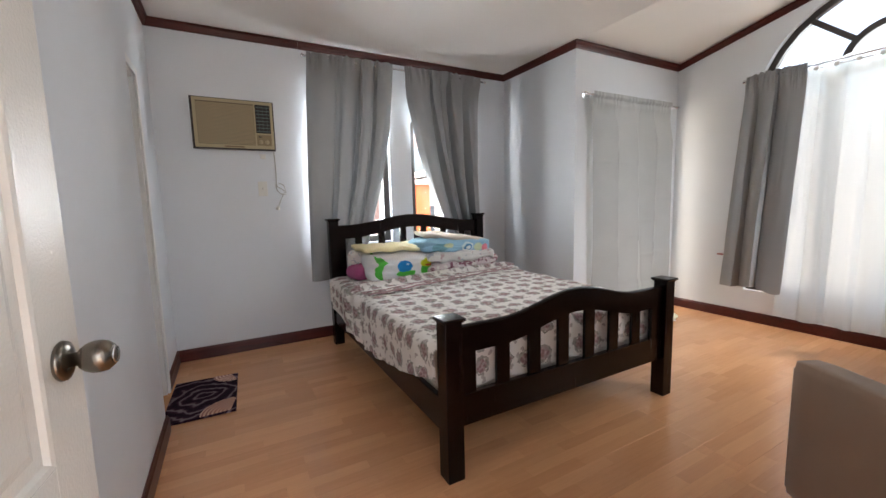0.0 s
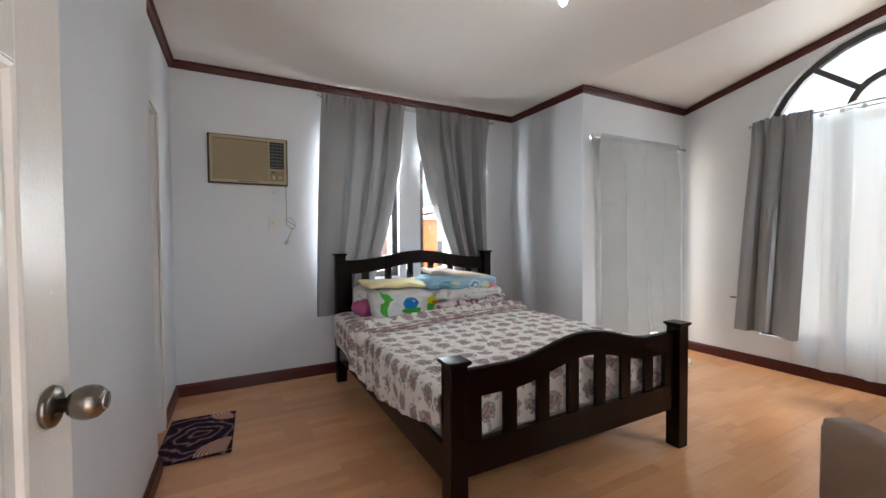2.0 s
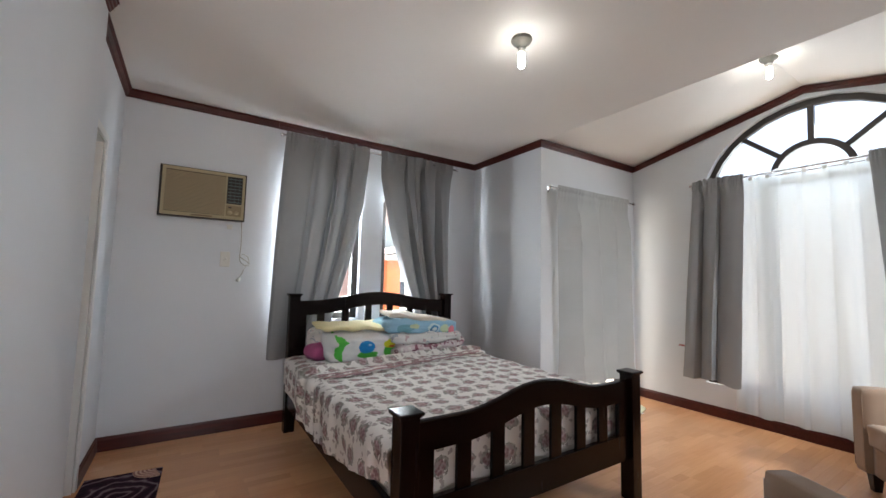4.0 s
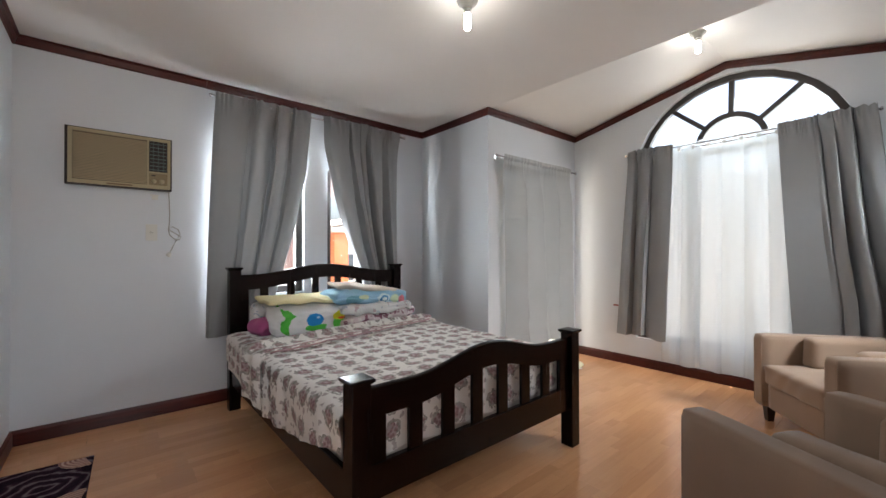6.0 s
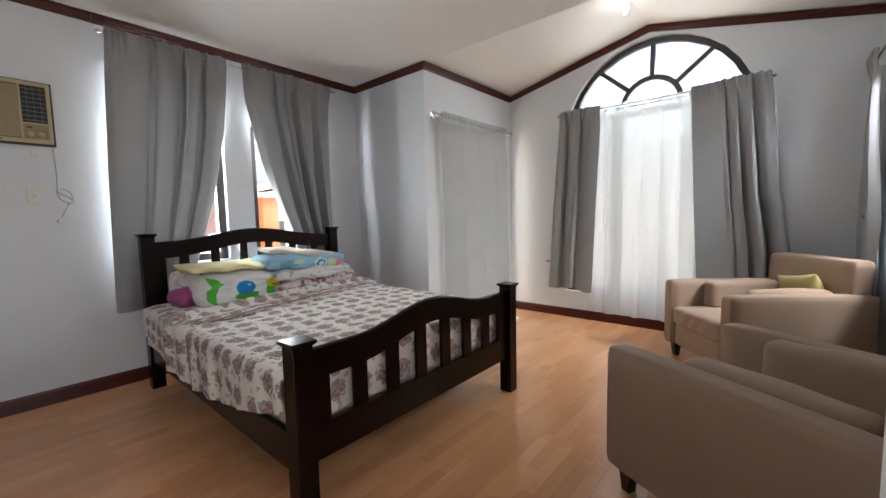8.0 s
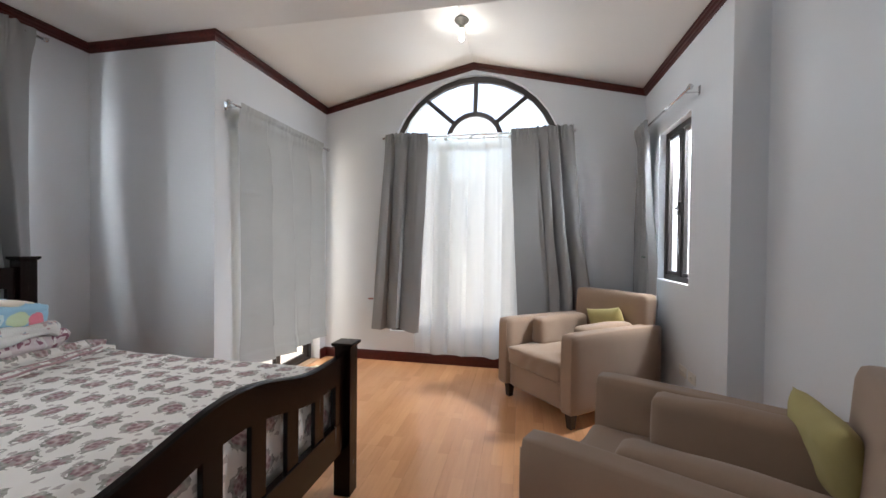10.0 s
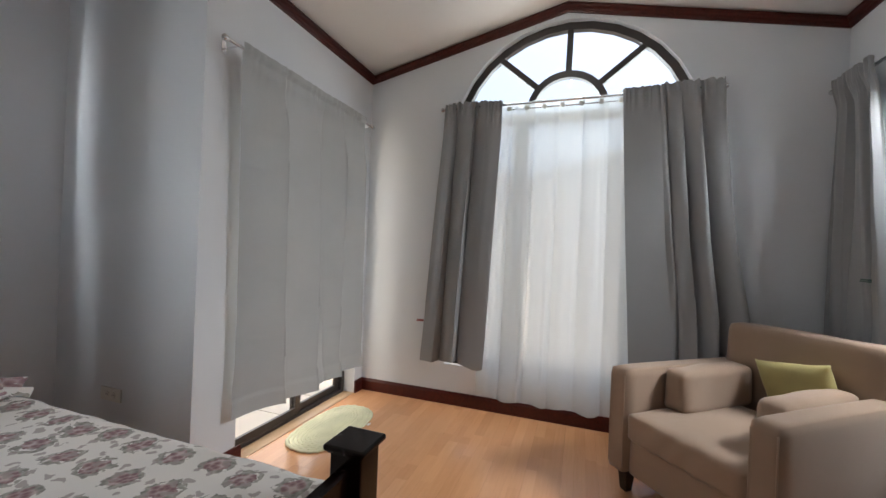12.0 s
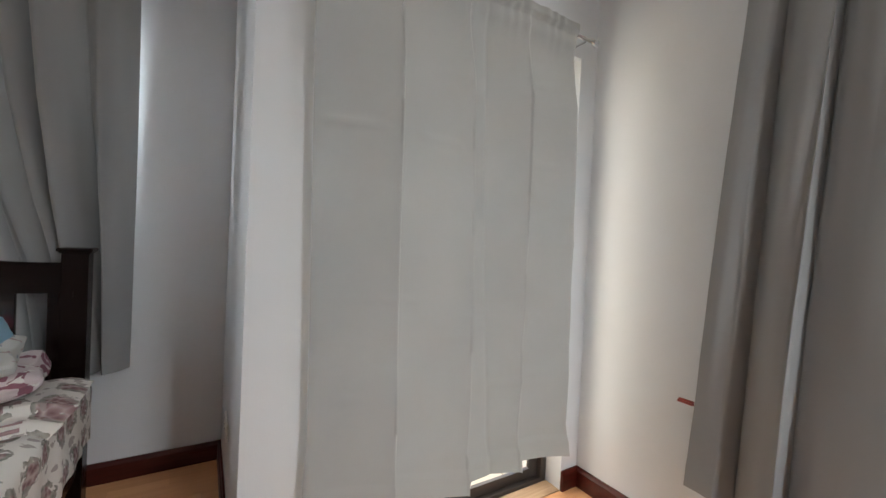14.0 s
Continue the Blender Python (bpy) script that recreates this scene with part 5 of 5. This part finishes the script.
def door_mat():
    m = Mat("swirl_pile", (0.05, 0.02, 0.03), 0.95, 0, 0.1)
    v = m.coords()
    w = m.node("ShaderNodeTexWave", wave_type="RINGS", rings_direction="Z")
    w.inputs["Scale"].default_value, w.inputs["Distortion"].default_value, w.inputs["Detail"].default_value, w.inputs["Detail Scale"].default_value = 4.0, 9, 3, 1.6
    m.link(v, w.inputs["Vector"])
    c = m.ramp(w.outputs["Fac"], [(0.0, (0.020, 0.008, 0.016)), (0.62, (0.045, 0.018, 0.032)), (0.80, (0.085, 0.042, 0.060)), (0.93, (0.17, 0.12, 0.135)), (1.0, (0.24, 0.19, 0.20))])
    m.color(c)
    m.bump(m.noise(v, 420, 2), 0.6, 0.004)
    d = thing("door_mat", "dark purple bath mat with swirls and shell shapes in the corners", "mat", (0.762, 3.780, 0.001), -2)
    part("mat_body", boxes(((-0.20, -0.315, 0), (0.20, 0.315, 0.012), 0.004)), m.m, d)
    shell = Mat("shell_pile", (0.40, 0.24, 0.17), 0.95)
    sv = shell.coords()
    sw = shell.node("ShaderNodeTexWave", wave_type="RINGS", rings_direction="Z")
    sw.inputs["Scale"].default_value, sw.inputs["Distortion"].default_value = 14, 2
    shell.link(sv, sw.inputs["Vector"])
    shell.color(shell.ramp(sw.outputs["Fac"], [(0.2, (0.30, 0.13, 0.10)), (0.8, (0.62, 0.40, 0.30))]))

    def fan(cx, cy, r, a0, a1):
        bm = bmesh.new()
        n = 14
        pts = [(cx, cy)] + [(cx + r * math.cos(radians(a0 + (a1 - a0) * i / n)), cy + r * (1 + 0.06 * (i % 2)) * math.sin(radians(a0 + (a1 - a0) * i / n))) for i in range(n + 1)]
        pts = [(max(-0.196, min(0.196, x)) - cx, max(-0.311, min(0.311, y)) - cy) for x, y in pts]
        a = [bm.verts.new((x, y, 0.0125)) for x, y in pts]
        b = [bm.verts.new((x, y, 0.015)) for x, y in pts]
        bm.faces.new(b)
        for i in range(len(pts)):
            k = (i + 1) % len(pts)
            bm.faces.new((a[i], a[k], b[k], b[i]))
        bmesh.ops.recalc_face_normals(bm, faces=bm.faces)
        ob = part("shell_patch", bm, shell.m, d, "raised pinkish brown shell shape")
        ob.location = (cx, cy, 0)

    fan(0.17, -0.30, 0.17, 80, 200)
    fan(0.16, 0.30, 0.12, 170, 290)


door_mat()

# small clothes pegs on the curtains
peg = mesh_object("clothes_peg", boxes(((5.468, 2.915, 0.664), (5.481, 2.975, 0.671), 0.002), ((5.468, 2.915, 0.673), (5.481, 2.970, 0.680), 0.002)), paint("peg_red", (0.28, 0.03, 0.025), 0.4), None, "small dark red clothes peg clipped to a curtain's edge", "clothes peg")
peg2 = mesh_object("clothes_peg", boxes(((5.09, 0.372, 1.162), (5.155, 0.387, 1.169), 0.002), ((5.09, 0.372, 1.171), (5.150, 0.387, 1.178), 0.002)), paint("peg_green", (0.03, 0.08, 0.07), 0.4), None, "small dark green clothes peg clipped to a curtain's edge", "clothes peg")


# ---- outside ----
def house(name, place, size, roof_h, wall_c, roof_c, label, windows=(), turn=0):
    h = thing(name, label, "house", place, turn)
    w, d, z = size
    part("wall", boxes(((-w / 2, -d / 2, -3), (w / 2, d / 2, z))), paint(name + "_render", wall_c, 0.8, 0.08), h)
    part("roof", prism([(-w / 2 - 0.4, z + 0.01), (0, z + roof_h), (w / 2 + 0.4, z + 0.01), (w / 2 + 0.4, z + 0.13), (0, z + roof_h + 0.15), (-w / 2 - 0.4, z + 0.13)], "y", -d / 2 - 0.3, d / 2 + 0.3), paint(name + "_roof", roof_c, 0.8, 0.15), h)
    part("gable_wall", prism([(-w / 2, z), (w / 2, z), (0, z + roof_h - 0.02)], "y", -d / 2, d / 2), paint(name + "_gable", wall_c, 0.8, 0.08), h)
    for i, (x, zz, ww, hh, side) in enumerate(windows):
        y = side * d / 2
        o = new("window")
        o.parent = h
        part("frame", boxes(((x - ww / 2, min(y, y + side * 0.05), zz), (x + ww / 2, max(y, y + side * 0.05), zz + hh))), PLASTIC, o)
        part("pane", boxes(((x - ww / 2 + 0.08, min(y, y + side * 0.07), zz + 0.08), (x + ww / 2 - 0.08, max(y, y + side * 0.07), zz + hh - 0.08))), paint("dark_pane", (0.06, 0.08, 0.1), 0.1), o)
    return h


mesh_object("ground", boxes(((-400, -400, -3.4), (400, 400, -3.2))), paint("street_ground", (0.30, 0.28, 0.25), 0.9), kind="structure")
house("house", (8.2, 14.5, 0), (3.9, 4, 2.0), 0.5, (0.66, 0.66, 0.65), (0.72, 0.62, 0.58), "white rendered house with a pale roof seen over the bed", [(-1.35, 0.3, 0.6, 1.0, -1)])
pillar = thing("gate_pillar", "orange rendered gate pillar with a pale flat cap", "pillar", (6.34, 12.0, 0))
part("shaft", boxes(((-0.23, -0.23, -3.2), (0.23, 0.23, 1.88), 0.02)), paint("orange_render", (0.66, 0.17, 0.065), 0.8, 0.08), pillar)
part("cap", boxes(((-0.30, -0.30, 1.88), (0.30, 0.30, 2.02), 0.02)), paint("pillar_cap", (0.72, 0.60, 0.55), 0.7, 0.06), pillar, "pale flat cap")
house("house", (5.72, 14.7, 0), (1.05, 4, 3.1), 0.9, (0.72, 0.80, 0.78), (0.62, 0.52, 0.52), "narrow pale aqua house with a faded pink roof", [])
house("house", (3.0, 14.5, 0), (4.3, 4, 2.05), 0.8, (0.26, 0.18, 0.17), (0.62, 0.60, 0.60), "brownish house with white window frames seen over the bed", [(1.5, 0.1, 0.6, 1.0, -1), (0.5, 0.1, 0.6, 1.0, -1), (-0.8, 0.1, 0.6, 1.0, -1)])
teal = house("house", (18.8, -5.16, 0), (5.6, 4, 3.35), 0.5, (0.24, 0.50, 0.56), (0.36, 0.30, 0.30), "teal house with red shutters seen through the casement window", [(-1.65, 1.2, 0.5, 1.2, 1), (1.35, 1.3, 0.5, 1.2, 1)], 60)
part("shutter", boxes(((0.50, 2.0, 1.25), (0.82, 2.06, 2.55))), paint("shutter_red", (0.30, 0.03, 0.05), 0.6), teal, "dark red timber shutter")
house("house", (14.6, -8.1, 0), (2.6, 4, 2.6), 1.2, (0.78, 0.50, 0.24), (0.42, 0.20, 0.22), "yellow house with a faded red roof seen through the casement window", [(0.9, 1.2, 0.6, 1.0, 1)], 52)
mesh_object("exterior_pier", boxes(((6.88, -0.75, 0), (7.50, -0.50, 3.0))), paint("beige_render", (0.28, 0.22, 0.17), 0.8), kind="structure")
mesh_object("eave", boxes(((4.2, -0.60, 2.32), (7.2, 0.11, 2.44))), paint("eave_brown", (0.22, 0.11, 0.09), 0.7), kind="structure")
house("house", (16.0, -0.5, 0), (7, 6, 3.02), 1.05, (0.56, 0.55, 0.52), (0.42, 0.39, 0.37), "pale house with a low gable seen through the arched window", [(0.0, 0.2, 1.2, 1.2, -1)], 90)
house("house", (17.2, 7.1, 0), (6.0, 6, 3.45), 0.25, (0.60, 0.59, 0.56), (0.46, 0.43, 0.41), "pale house with a nearly flat roof seen through the arched window", [(0.0, 0.2, 1.2, 1.2, -1)], 90)

# ---- floor boards, last ----
def floor_boards():
    fl = tagged(new("floor"), kind="structure")
    W, L, gap = 0.194, 1.285, 0.0002
    shared = {}
    y = -1.5
    row = 0
    rnd = random.Random(4)
    while y < YN:
        x = 0.25 - rnd.uniform(0, L)
        y1 = min(y + W, YN)
        while x < XE:
            a, b = max(x, 0.25), min(x + L, XE)
            yy1 = y1
            if a < XJ < b and y1 > YJ + 0.02:
                b = XJ
            ok = b - a > 0.02 and not (a >= XJ - 0.01 and y > YJ - 0.01)
            if a >= XJ - 0.01 and y <= YJ - 0.01 < y1:
                yy1 = YJ
            if ok and not (y1 < YS2 and a > 2.0):
                if y1 < YS2 and b > 2.0:
                    b = 2.0
                key = (round(b - a, 3), round(yy1 - y, 3))
                if key not in shared:
                    bm = bmesh.new()
                    box(bm, (gap, gap, -0.012), (key[0] - gap, key[1] - gap, 0.0), 0.0004, 1)
                    me = bpy.data.meshes.new("floor_board")
                    bm.to_mesh(me)
                    bm.free()
                    me.materials.append(LAMINATE)
                    shared[key] = me
                o = new("floor_board", shared[key])
                o.location = (a, y, 0)
                o.parent = fl
            x += L
        y += W
        row += 1


floor_boards()


def balcony_tiles():
    """Square cream tiles on the balcony, just outside the glazed door."""
    stone = paint("cream_tile", (0.55, 0.47, 0.37), 0.35, 0.06, 0.03)
    side, gap = 0.40, 0.004
    bm = bmesh.new()
    box(bm, (gap, gap, -0.012), (side - gap, side - gap, 0.0), 0.002, 1)
    me = bpy.data.meshes.new("tile")
    bm.to_mesh(me)
    bm.free()
    me.materials.append(stone)
    for i in range(10):
        for j in range(9):
            o = new("tile", me)
            o.location = (XJ + T + 0.01 + side * i, YJ + T + 0.005 + side * j, -0.035)
            o.parent = balcony


balcony_tiles()
